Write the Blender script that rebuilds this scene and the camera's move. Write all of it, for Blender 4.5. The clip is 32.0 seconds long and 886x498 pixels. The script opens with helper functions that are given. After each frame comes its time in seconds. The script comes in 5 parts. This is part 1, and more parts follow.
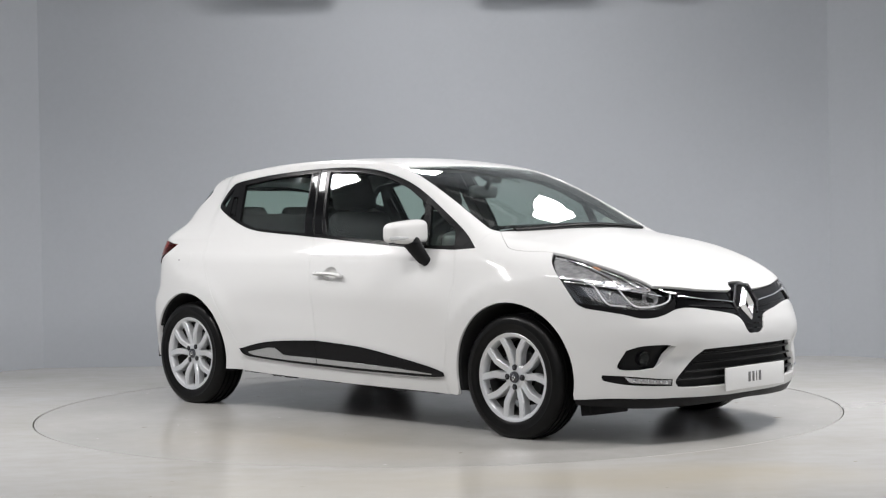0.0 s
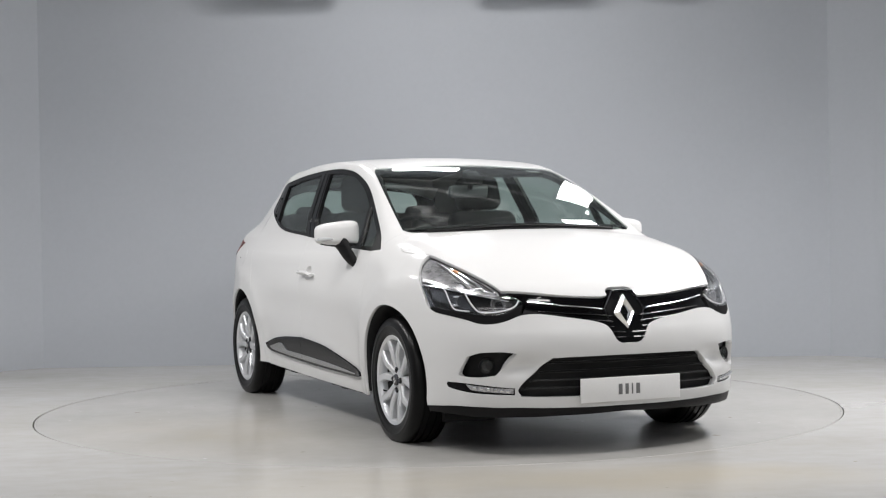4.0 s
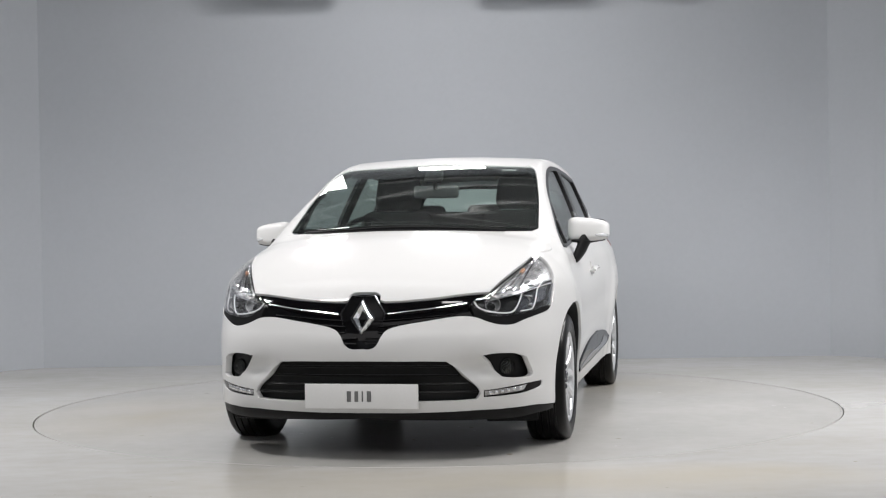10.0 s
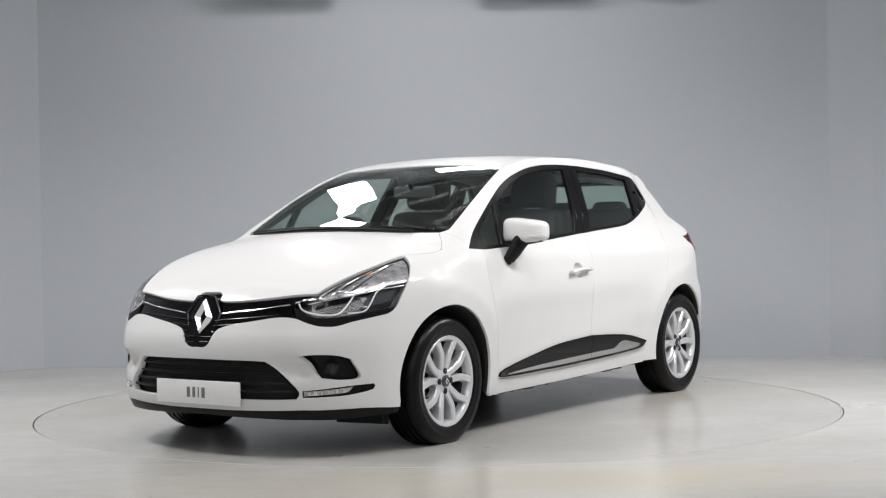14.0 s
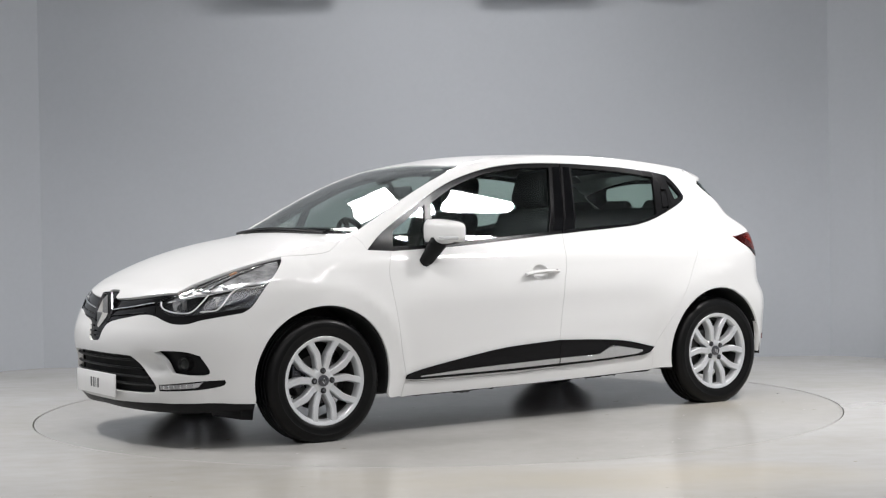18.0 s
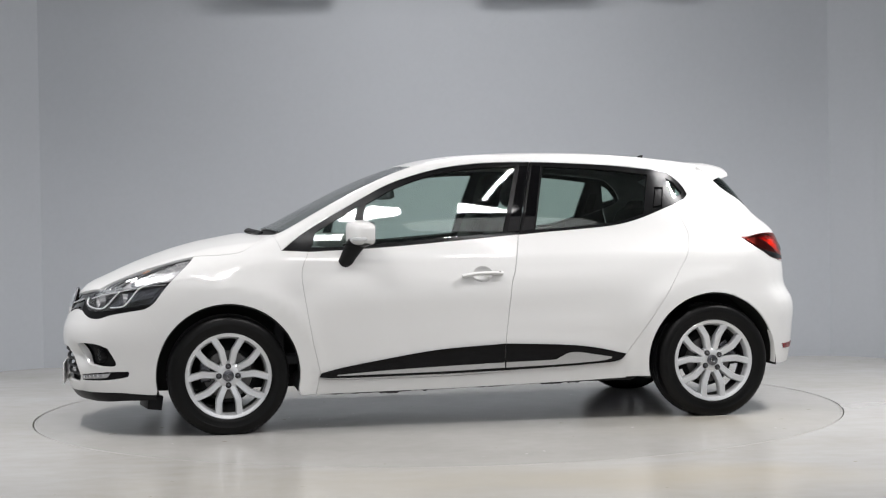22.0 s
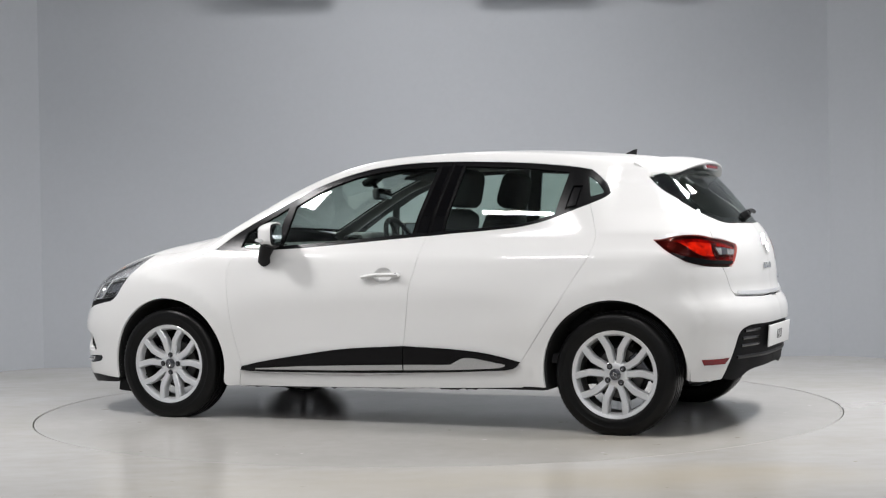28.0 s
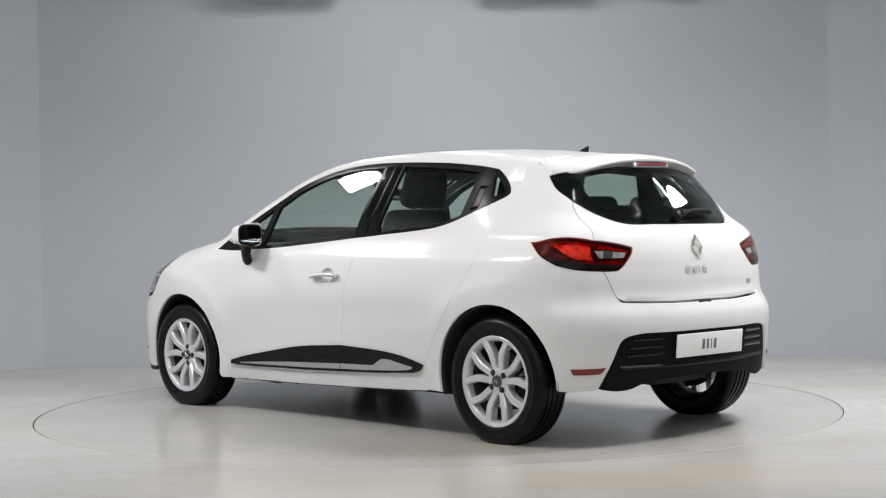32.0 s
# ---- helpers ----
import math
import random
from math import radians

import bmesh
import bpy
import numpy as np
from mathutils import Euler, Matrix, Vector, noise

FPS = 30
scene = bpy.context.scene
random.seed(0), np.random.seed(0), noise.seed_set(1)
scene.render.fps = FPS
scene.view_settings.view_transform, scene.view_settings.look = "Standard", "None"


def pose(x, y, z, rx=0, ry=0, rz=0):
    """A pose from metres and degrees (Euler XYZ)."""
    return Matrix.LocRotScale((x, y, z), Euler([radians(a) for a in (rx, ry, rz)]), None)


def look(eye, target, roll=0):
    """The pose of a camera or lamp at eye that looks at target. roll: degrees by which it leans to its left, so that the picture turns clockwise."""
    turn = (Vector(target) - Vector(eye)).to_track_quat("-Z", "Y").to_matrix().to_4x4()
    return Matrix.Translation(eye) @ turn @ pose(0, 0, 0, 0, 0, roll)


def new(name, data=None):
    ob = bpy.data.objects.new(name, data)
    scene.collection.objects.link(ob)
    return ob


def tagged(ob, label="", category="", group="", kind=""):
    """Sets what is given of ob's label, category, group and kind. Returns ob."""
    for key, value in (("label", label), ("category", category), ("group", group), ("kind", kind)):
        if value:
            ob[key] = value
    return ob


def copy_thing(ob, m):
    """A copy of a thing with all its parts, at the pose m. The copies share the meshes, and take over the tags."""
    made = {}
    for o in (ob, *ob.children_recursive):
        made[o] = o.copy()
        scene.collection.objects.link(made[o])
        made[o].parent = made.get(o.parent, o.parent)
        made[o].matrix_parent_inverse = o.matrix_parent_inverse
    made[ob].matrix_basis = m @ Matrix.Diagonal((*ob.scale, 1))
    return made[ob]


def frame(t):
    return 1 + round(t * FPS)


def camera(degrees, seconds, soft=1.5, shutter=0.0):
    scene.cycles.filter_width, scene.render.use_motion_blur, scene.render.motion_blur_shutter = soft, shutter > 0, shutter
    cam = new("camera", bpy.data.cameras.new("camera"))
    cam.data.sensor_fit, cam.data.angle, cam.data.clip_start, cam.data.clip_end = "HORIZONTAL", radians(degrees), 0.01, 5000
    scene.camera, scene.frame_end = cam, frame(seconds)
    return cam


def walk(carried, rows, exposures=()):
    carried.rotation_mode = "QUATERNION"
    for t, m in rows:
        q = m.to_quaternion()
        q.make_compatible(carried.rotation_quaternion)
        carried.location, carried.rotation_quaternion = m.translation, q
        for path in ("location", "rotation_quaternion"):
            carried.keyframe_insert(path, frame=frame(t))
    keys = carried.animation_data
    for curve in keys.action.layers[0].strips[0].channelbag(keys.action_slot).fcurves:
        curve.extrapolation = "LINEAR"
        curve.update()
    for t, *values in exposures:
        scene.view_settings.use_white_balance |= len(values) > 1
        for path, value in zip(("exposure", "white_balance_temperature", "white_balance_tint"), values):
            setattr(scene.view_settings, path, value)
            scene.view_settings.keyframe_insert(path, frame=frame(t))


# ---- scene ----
cam = camera(32.175, 32.0, 1.2)
EYE = Vector((0, -8.904, 1.0356))
AIM = EYE + Vector((math.sin(radians(0.2523)) * 8, math.cos(radians(0.2523)) * 8, math.tan(radians(-0.8002)) * 8))
walk(cam, [(0.0, look(EYE, AIM, -0.894)), (32.0, look(EYE, AIM, -0.894))])

# ---------------------------------------------------------------- light
world = bpy.data.worlds.new("world")
scene.world = world
world.use_nodes = True
world.node_tree.nodes["Background"].inputs[0].default_value = (0.75, 0.8, 0.85, 1)
world.node_tree.nodes["Background"].inputs[1].default_value = 0.1
scene.view_settings.exposure = 0.07

WARM = (1.0, 0.978, 0.979)


def area(name, at, target, sx, sy, power, colour=WARM, spread=180):
    d = bpy.data.lights.new(name, "AREA")
    d.shape, d.size, d.size_y, d.energy, d.color, d.spread = "RECTANGLE", sx, sy, power, colour, radians(spread)
    ob = new(name, d)
    ob.matrix_world = look(at, target)
    return ob


def hung(x, y, z, turned, lean, inward):
    """The pose of a lamp panel: turned about the upright, then leant from facing down towards a level direction."""
    axis = Vector((0, 0, -1)).cross(Vector((*inward, 0)).normalized())
    return Matrix.Translation((x, y, z)) @ Matrix.Rotation(radians(lean), 4, axis) @ pose(0, 0, 0, 0, 0, turned)


def hung_light(name, m, sx, sy, power, spread=160):
    ob = area(name, (0, 0, 3), (0, 0.1, 0), sx, sy, power, WARM, spread)
    ob.matrix_world = m
    return ob


# a ring of lamp panels hung round the turntable: place, turn, length, width, power
RING = ((3.2, 0.45, 0, 0.55, 0.34, 50), (2.77, -1.41, 25, 0.60, 0.25, 66), (1.17, -2.64, 3, 0.50, 0.20, 12), (0.24, -2.78, 0, 0.47, 0.23, 11), (-1.33, -2.50, -22, 0.72, 0.16, 19),
        (-2.84, -1.24, 112, 0.50, 0.29, 53), (-3.34, 0.52, -35, 0.46, 0.28, 25))
RING_POSES = [hung(x, y, 3.15, turned, 28, (-x, -y)) for x, y, turned, sx, sy, power in RING]
for m, (x, y, turned, sx, sy, power) in zip(RING_POSES, RING):
    hung_light("studio_light", m, sx, sy, power)
# one slim tube beside the bars
TUBE = (1.13, -2.12, 84, 0.62, 0.045, 4)
TUBE_POSE = hung(TUBE[0], TUBE[1], 3.15, TUBE[2], 0, (0, 1))
hung_light("tube_light", TUBE_POSE, *TUBE[3:])
# panels over the back of the turntable, turned away from the wall
BACK = ((0.06, 2.45, 0, 0.62, 0.24, 10), (-1.18, 2.1, -8, 0.40, 0.74, 11), (1.62, 2.2, 10, 0.36, 0.74, 8))
BACK_POSES = [hung(x, y, 3.10, turned, 48, (0, -1)) for x, y, turned, sx, sy, power in BACK]
for m, (x, y, turned, sx, sy, power) in zip(BACK_POSES, BACK):
    hung_light("back_light", m, sx, sy, power, 150)
# one added fill panel turned to the back wall, brightens its middle
WASH = (0.1, 0.2, 3.3)
area("wall_fill", WASH, (0.1, 2.95, 1.7), 1.2, 0.3, 32)
# added frontal fill, a large panel out of view on the camera side
FRONT_FILL = (0.3, -5.8, 3.75)
area("front_fill", FRONT_FILL, (0, -1.5, 0.4), 6.8, 2.5, 92)
# added fill out of view: turns the wall behind the camera into a soft source
END_FILL = (0, -9.9, 3.9)
area("end_wall_fill", END_FILL, (0, -12.0, 1.4), 6.8, 0.5, 250)
# added wash without a fixture, brightens the ceiling for the glass to reflect
area("ceiling_fill", (0.2, 0.9, 3.2), (0.2, 0.9, 4.2), 2.0, 1.4, 14)


# ---------------------------------------------------------------- materials
def mat(name, colour, rough=0.5, metal=0.0, coat=0.0, spec=0.5):
    m = bpy.data.materials.new(name)
    m.use_nodes = True
    b = m.node_tree.nodes["Principled BSDF"]
    b.inputs["Base Color"].default_value = (*colour, 1)
    b.inputs["Roughness"].default_value = rough
    b.inputs["Metallic"].default_value = metal
    b.inputs["Coat Weight"].default_value = coat
    b.inputs["Coat Roughness"].default_value = 0.11
    b.inputs["Specular IOR Level"].default_value = spec
    return m


def vary(m, scale, amount, fine=None, bump=0.0, rough=0.0, dark=None, detail=4.0, stretch=(1, 1, 1)):
    """Two scales of noise on a material's colour, with relief and gloss."""
    nt = m.node_tree
    b = nt.nodes["Principled BSDF"]
    base = tuple(b.inputs["Base Color"].default_value)
    tc = nt.nodes.new("ShaderNodeTexCoord")
    mp = nt.nodes.new("ShaderNodeMapping")
    mp.inputs["Scale"].default_value = stretch
    nt.links.new(tc.outputs["Object"], mp.inputs["Vector"])
    n1 = nt.nodes.new("ShaderNodeTexNoise")
    n1.inputs["Scale"].default_value, n1.inputs["Detail"].default_value = scale, detail
    n2 = nt.nodes.new("ShaderNodeTexNoise")
    n2.inputs["Scale"].default_value, n2.inputs["Detail"].default_value = fine or scale * 14, 3
    for n in (n1, n2):
        nt.links.new(mp.outputs["Vector"], n.inputs["Vector"])
    mix = nt.nodes.new("ShaderNodeMix")
    mix.data_type = "FLOAT"
    mix.inputs[0].default_value = 0.35
    nt.links.new(n1.outputs["Fac"], mix.inputs[2])
    nt.links.new(n2.outputs["Fac"], mix.inputs[3])
    ramp = nt.nodes.new("ShaderNodeValToRGB")
    lo = dark or tuple(c * (1 - amount) for c in base[:3])
    ramp.color_ramp.elements[0].position, ramp.color_ramp.elements[0].color = 0.32, (*lo, 1)
    ramp.color_ramp.elements[1].position, ramp.color_ramp.elements[1].color = 0.62, base
    nt.links.new(mix.outputs[0], ramp.inputs[0])
    nt.links.new(ramp.outputs[0], b.inputs["Base Color"])
    if bump:
        bp = nt.nodes.new("ShaderNodeBump")
        bp.inputs["Strength"].default_value, bp.inputs["Distance"].default_value = bump, 0.002
        nt.links.new(n2.outputs["Fac"], bp.inputs["Height"])
        nt.links.new(bp.outputs[0], b.inputs["Normal"])
    if rough:
        r = nt.nodes.new("ShaderNodeMapRange")
        r.inputs[3].default_value = b.inputs["Roughness"].default_value - rough
        r.inputs[4].default_value = b.inputs["Roughness"].default_value + rough
        nt.links.new(n1.outputs["Fac"], r.inputs[0])
        nt.links.new(r.outputs[0], b.inputs["Roughness"])
    return m


def pane(name, tint, rough=0.0, gloss=0.042):
    """Thin glass: clear with a tint, mirror-like towards grazing angles."""
    m = bpy.data.materials.new(name)
    m.use_nodes = True
    nt = m.node_tree
    nt.nodes.clear()
    out = nt.nodes.new("ShaderNodeOutputMaterial")
    mix = nt.nodes.new("ShaderNodeMixShader")
    lw = nt.nodes.new("ShaderNodeLayerWeight")
    lw.inputs[0].default_value = 0.5
    p5 = nt.nodes.new("ShaderNodeMath")
    p5.operation = "POWER"
    p5.inputs[1].default_value = 5
    ma = nt.nodes.new("ShaderNodeMath")
    ma.operation = "MULTIPLY_ADD"
    ma.inputs[1].default_value, ma.inputs[2].default_value = 0.93, gloss
    tr = nt.nodes.new("ShaderNodeBsdfTransparent")
    tr.inputs[0].default_value = (*tint, 1)
    gl = nt.nodes.new("ShaderNodeBsdfGlossy")
    gl.inputs["Roughness"].default_value = rough
    nt.links.new(lw.outputs["Facing"], p5.inputs[0])
    nt.links.new(p5.outputs[0], ma.inputs[0])
    nt.links.new(ma.outputs[0], mix.inputs[0])
    nt.links.new(tr.outputs[0], mix.inputs[1])
    nt.links.new(gl.outputs[0], mix.inputs[2])
    nt.links.new(mix.outputs[0], out.inputs[0])
    return m


WALL = vary(mat("wall_paint", (0.43, 0.452, 0.48), 0.75), 0.5, 0.05, 30, 0.05)
CEILING = vary(mat("ceiling_paint", (0.22, 0.224, 0.23), 0.8), 0.7, 0.3)
RAIL = mat("white_rail_paint", (0.5, 0.5, 0.5), 0.5)
FLOOR = vary(mat("floor_paint", (0.475, 0.470, 0.457), 0.24), 0.6, 0.10, 7, 0.05, 0.08, dark=(0.41, 0.398, 0.365), stretch=(1, 1.6, 1))
DISC = vary(mat("disc_paint", (0.45, 0.441, 0.42), 0.21), 1.1, 0.12, 12, 0.05, 0.06, dark=(0.405, 0.397, 0.375))


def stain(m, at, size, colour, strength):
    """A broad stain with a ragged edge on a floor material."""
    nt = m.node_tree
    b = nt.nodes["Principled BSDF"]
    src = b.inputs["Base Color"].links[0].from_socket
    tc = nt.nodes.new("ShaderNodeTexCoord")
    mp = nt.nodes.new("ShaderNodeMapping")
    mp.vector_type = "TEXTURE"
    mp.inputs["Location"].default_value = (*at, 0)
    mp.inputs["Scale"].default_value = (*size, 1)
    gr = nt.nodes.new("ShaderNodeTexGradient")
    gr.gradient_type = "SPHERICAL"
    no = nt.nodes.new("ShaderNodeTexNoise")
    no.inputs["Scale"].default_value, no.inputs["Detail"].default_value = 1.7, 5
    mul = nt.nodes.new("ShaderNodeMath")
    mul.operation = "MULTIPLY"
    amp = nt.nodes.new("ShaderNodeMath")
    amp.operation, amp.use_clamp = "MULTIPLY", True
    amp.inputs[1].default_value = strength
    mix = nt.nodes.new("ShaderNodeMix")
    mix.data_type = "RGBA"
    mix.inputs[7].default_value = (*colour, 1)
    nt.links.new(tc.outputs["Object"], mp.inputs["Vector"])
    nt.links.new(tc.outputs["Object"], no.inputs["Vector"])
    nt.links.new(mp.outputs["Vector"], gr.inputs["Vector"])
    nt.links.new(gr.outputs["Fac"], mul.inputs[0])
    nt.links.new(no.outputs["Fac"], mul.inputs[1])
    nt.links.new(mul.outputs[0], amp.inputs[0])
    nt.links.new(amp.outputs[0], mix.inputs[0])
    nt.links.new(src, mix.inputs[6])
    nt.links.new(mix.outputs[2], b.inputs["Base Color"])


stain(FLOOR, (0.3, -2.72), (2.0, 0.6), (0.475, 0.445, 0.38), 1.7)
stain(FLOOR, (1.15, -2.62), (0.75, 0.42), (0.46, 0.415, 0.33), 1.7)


def specks(m, scale, level, colour):
    """Small scuffs and chips scattered over a floor material."""
    nt = m.node_tree
    b = nt.nodes["Principled BSDF"]
    src = b.inputs["Base Color"].links[0].from_socket
    tc = nt.nodes.new("ShaderNodeTexCoord")
    no = nt.nodes.new("ShaderNodeTexNoise")
    no.inputs["Scale"].default_value, no.inputs["Detail"].default_value = scale, 2
    rg = nt.nodes.new("ShaderNodeMapRange")
    rg.inputs[1].default_value, rg.inputs[2].default_value = level, level + 0.03
    mix = nt.nodes.new("ShaderNodeMix")
    mix.data_type = "RGBA"
    mix.inputs[7].default_value = (*colour, 1)
    nt.links.new(tc.outputs["Object"], no.inputs["Vector"])
    nt.links.new(no.outputs["Fac"], rg.inputs[0])
    nt.links.new(rg.outputs[0], mix.inputs[0])
    nt.links.new(src, mix.inputs[6])
    nt.links.new(mix.outputs[2], b.inputs["Base Color"])


stain(DISC, (0.5, -1.5), (1.3, 0.8), (0.40, 0.365, 0.30), 1.4)
stain(DISC, (-1.3, 0.9), (0.9, 1.1), (0.41, 0.385, 0.33), 1.4)
specks(DISC, 16, 0.735, (0.62, 0.61, 0.59))
specks(DISC, 9, 0.73, (0.30, 0.27, 0.22))
specks(FLOOR, 12, 0.745, (0.33, 0.30, 0.25))
GROOVE = mat("groove_dark", (0.05, 0.05, 0.05), 0.9)
PAINT = vary(mat("white_car_paint", (0.60, 0.60, 0.592), 0.45, 0, 0.7, spec=0.12), 0.8, 0.015, 900, 0)
LINING = vary(mat("cabin_lining", (0.045, 0.045, 0.048), 0.85), 6, 0.25, 180)
GLOSS_BLACK = vary(mat("gloss_black", (0.003, 0.003, 0.0035), 0.05, spec=0.15), 3, 0.3)
SATIN_BLACK = vary(mat("satin_black", (0.006, 0.006, 0.0065), 0.2, spec=0.10), 8, 0.3, 200)
MATTE_BLACK = vary(mat("matte_black_plastic", (0.006, 0.006, 0.0065), 0.6, spec=0.08), 10, 0.3, 300, 0.1)
PLASTIC = vary(mat("black_plastic", (0.009, 0.009, 0.0095), 0.45, spec=0.14), 10, 0.3, 400, 0.15)
DARK = vary(mat("dark_cavity", (0.016, 0.016, 0.016), 0.9), 6, 0.3)
RUBBER = vary(mat("tyre_rubber", (0.0035, 0.0035, 0.0035), 0.34, spec=0.16), 5, 0.3, 120, 0.2, 0.08)
ALLOY = vary(mat("alloy_paint", (0.60, 0.61, 0.62), 0.32, 0.5), 5, 0.05, 300)
# barrel grey is darkened to hold the shade inside the wheel
BARREL = vary(mat("barrel_shade_grey", (0.085, 0.083, 0.08), 0.5, 0.5), 9, 0.4, 120)
STEEL = vary(mat("grey_steel", (0.16, 0.155, 0.15), 0.45, 0.8), 14, 0.3, 160)
CHROME = mat("chrome", (0.78, 0.79, 0.80), 0.17, 1.0)
INSERT = mat("smoked_chrome", (0.44, 0.445, 0.45), 0.12, 0.95)
CHROME_DARK = mat("dark_chrome", (0.10, 0.10, 0.11), 0.2, 0.8)
MIRROR = mat("mirror_silver", (0.30, 0.31, 0.33), 0.02, 1.0)
GLASS = pane("laminated_glass", (0.89, 0.935, 0.915))
SIDE_GLASS = pane("tinted_glass", (0.845, 0.908, 0.878))
DOOR_GLASS = pane("light_green_glass", (0.885, 0.94, 0.918))
LENS = pane("clear_lens", (0.98, 0.982, 0.985))
TAIL_LENS = pane("tail_lens", (0.92, 0.52, 0.48), 0.03, 0.008)
LAMP_CLEAR = mat("lamp_clear_plastic", (0.55, 0.56, 0.56), 0.15, 0.3, 1.0)
DRL_CLEAR = vary(mat("running_lamp_plastic", (0.48, 0.48, 0.49), 0.2, 0.5, 1.0), 40, 0.6, 120)
LAMP_BRIGHT = mat("light_guide", (0.82, 0.83, 0.84), 0.3, 0.0, 1.0)
REFLECTOR = vary(mat("lamp_reflector", (0.86, 0.86, 0.865), 0.22, 0.72), 26, 0.66, 120, stretch=(1, 0.35, 2.5))
LAMP_DARK = vary(mat("lamp_housing", (0.011, 0.011, 0.012), 0.32, 0.0, spec=0.3), 25, 0.6, 90)
LAMP_SMOKE = vary(mat("smoked_marker", (0.10, 0.105, 0.12), 0.16, 0.5), 30, 0.4, 90)
AMBER = mat("amber_plastic", (0.36, 0.17, 0.09), 0.3)
RED = vary(mat("red_plastic", (0.33, 0.006, 0.010), 0.2, 0, 0.3), 36, 0.93, 110)
LAMP_ORANGE = vary(mat("orange_red_plastic", (1.0, 0.17, 0.04), 0.25, 0, 0.5), 34, 0.7, 60, dark=(0.16, 0.004, 0.006))
LAMP_SHADE = vary(mat("smoked_red_plastic", (0.014, 0.002, 0.0025), 0.3, spec=0.25), 30, 0.4)
REVERSE = vary(mat("reversing_lens", (0.34, 0.33, 0.33), 0.15, 0.3, 1.0), 40, 0.6, 160)
DARK_RED = vary(mat("dark_red_plastic", (0.17, 0.008, 0.012), 0.25), 40, 0.4)
PLATE = vary(mat("plate_white", (0.72, 0.72, 0.71), 0.3), 6, 0.05)
INK = mat("plate_ink", (0.13, 0.13, 0.13), 0.5)
CLOTH = vary(mat("seat_cloth", (0.017, 0.017, 0.018), 0.9), 8, 0.3, 260, 0.3)
PILLAR_TRIM = vary(mat("pale_pillar_trim", (0.24, 0.235, 0.225), 0.7), 8, 0.2, 200)
GREY_TRIM = vary(mat("grey_trim", (0.11, 0.11, 0.115), 0.5), 8, 0.2, 300)
DASH = vary(mat("dashboard_plastic", (0.10, 0.10, 0.102), 0.33), 8, 0.2, 320, 0.2)


# ---------------------------------------------------------------- body shape
def spline(*knots):
    """A smooth curve through (x, value) knots, with x rising."""
    xs = np.array([k[0] for k in knots], float)
    ys = np.array([k[1] for k in knots], float)
    d = np.diff(ys) / np.diff(xs)
    m = np.concatenate([[d[0]], (d[:-1] * np.diff(xs)[1:] + d[1:] * np.diff(xs)[:-1]) / (xs[2:] - xs[:-2]), [d[-1]]])

    def f(x):
        x = np.asarray(x, float)
        i = np.clip(np.searchsorted(xs, x) - 1, 0, len(xs) - 2)
        h = xs[i + 1] - xs[i]
        u = np.clip((x - xs[i]) / h, -2, 3)
        inside = (2 * u**3 - 3 * u**2 + 1) * ys[i] + (u**3 - 2 * u**2 + u) * h * m[i] + (3 * u**2 - 2 * u**3) * ys[i + 1] + (u**3 - u**2) * h * m[i + 1]
        low, high = ys[0] + (x - xs[0]) * m[0], ys[-1] + (x - xs[-1]) * m[-1]
        return np.where(x < xs[0], low, np.where(x > xs[-1], high, inside))
    return f


top_line = spline((-1.7, 1.335), (-1.6, 1.355), (-1.37, 1.392), (-1.13, 1.42), (-0.83, 1.444), (-0.5, 1.454), (-0.2, 1.449), (0.085, 1.43), (0.28, 1.394), (0.476, 1.33),
                  (0.736, 1.212), (0.9, 1.127), (1.02, 1.067), (1.1, 1.038), (1.25, 1.012), (1.475, 0.968), (1.7, 0.897), (1.9, 0.812), (2.06, 0.727), (2.15, 0.63))
crown = spline((-1.7, 0.15), (-1.2, 0.115), (0.2, 0.085), (0.7, 0.105), (1.1, 0.12), (1.5, 0.115), (2.1, 0.15))
width = spline((-1.93, 0.765), (-1.75, 0.838), (-1.6, 0.858), (-1.48, 0.864), (-1.3, 0.868), (-1.0, 0.864), (-0.5, 0.85), (0, 0.845), (0.5, 0.845), (1.0, 0.858), (1.3, 0.868), (1.6, 0.846),
               (1.8, 0.79), (2.0, 0.68))
inset = spline((0.12, 0.075), (0.2, 0.05), (0.3, 0.035), (0.42, 0.02), (0.55, 0.0), (0.65, 0.0), (0.75, 0.014), (0.82, 0.030), (0.86, 0.0405), (0.885, 0.0505), (0.92, 0.0715), (0.97, 0.0985), (1.1, 0.152), (1.2, 0.194),
               (1.3, 0.238), (1.38, 0.276), (1.5, 0.34))
nose = spline((0.12, 2.01), (0.17, 2.09), (0.22, 2.12), (0.3, 2.133), (0.4, 2.143), (0.47, 2.152), (0.54, 2.146), (0.6, 2.126), (0.68, 2.105), (0.78, 2.07), (0.9, 2.0))
nose_plan = spline((0, 0), (0.26, 0.016), (0.5, 0.082), (0.63, 0.155), (0.72, 0.245), (0.8, 0.42), (0.86, 0.68))
tail = spline((0.15, -1.82), (0.22, -1.885), (0.35, -1.925), (0.48, -1.94), (0.55, -1.948), (0.62, -1.938), (0.68, -1.902), (0.8, -1.886), (0.92, -1.862), (1.0, -1.822), (1.05, -1.788), (1.12, -1.735),
              (1.22, -1.652), (1.33, -1.55), (1.42, -1.46))
tail_plan = spline((0, 0), (0.265, 0.014), (0.413, 0.042), (0.6, 0.093), (0.7, 0.147), (0.77, 0.217), (0.83, 0.33), (0.87, 0.55))


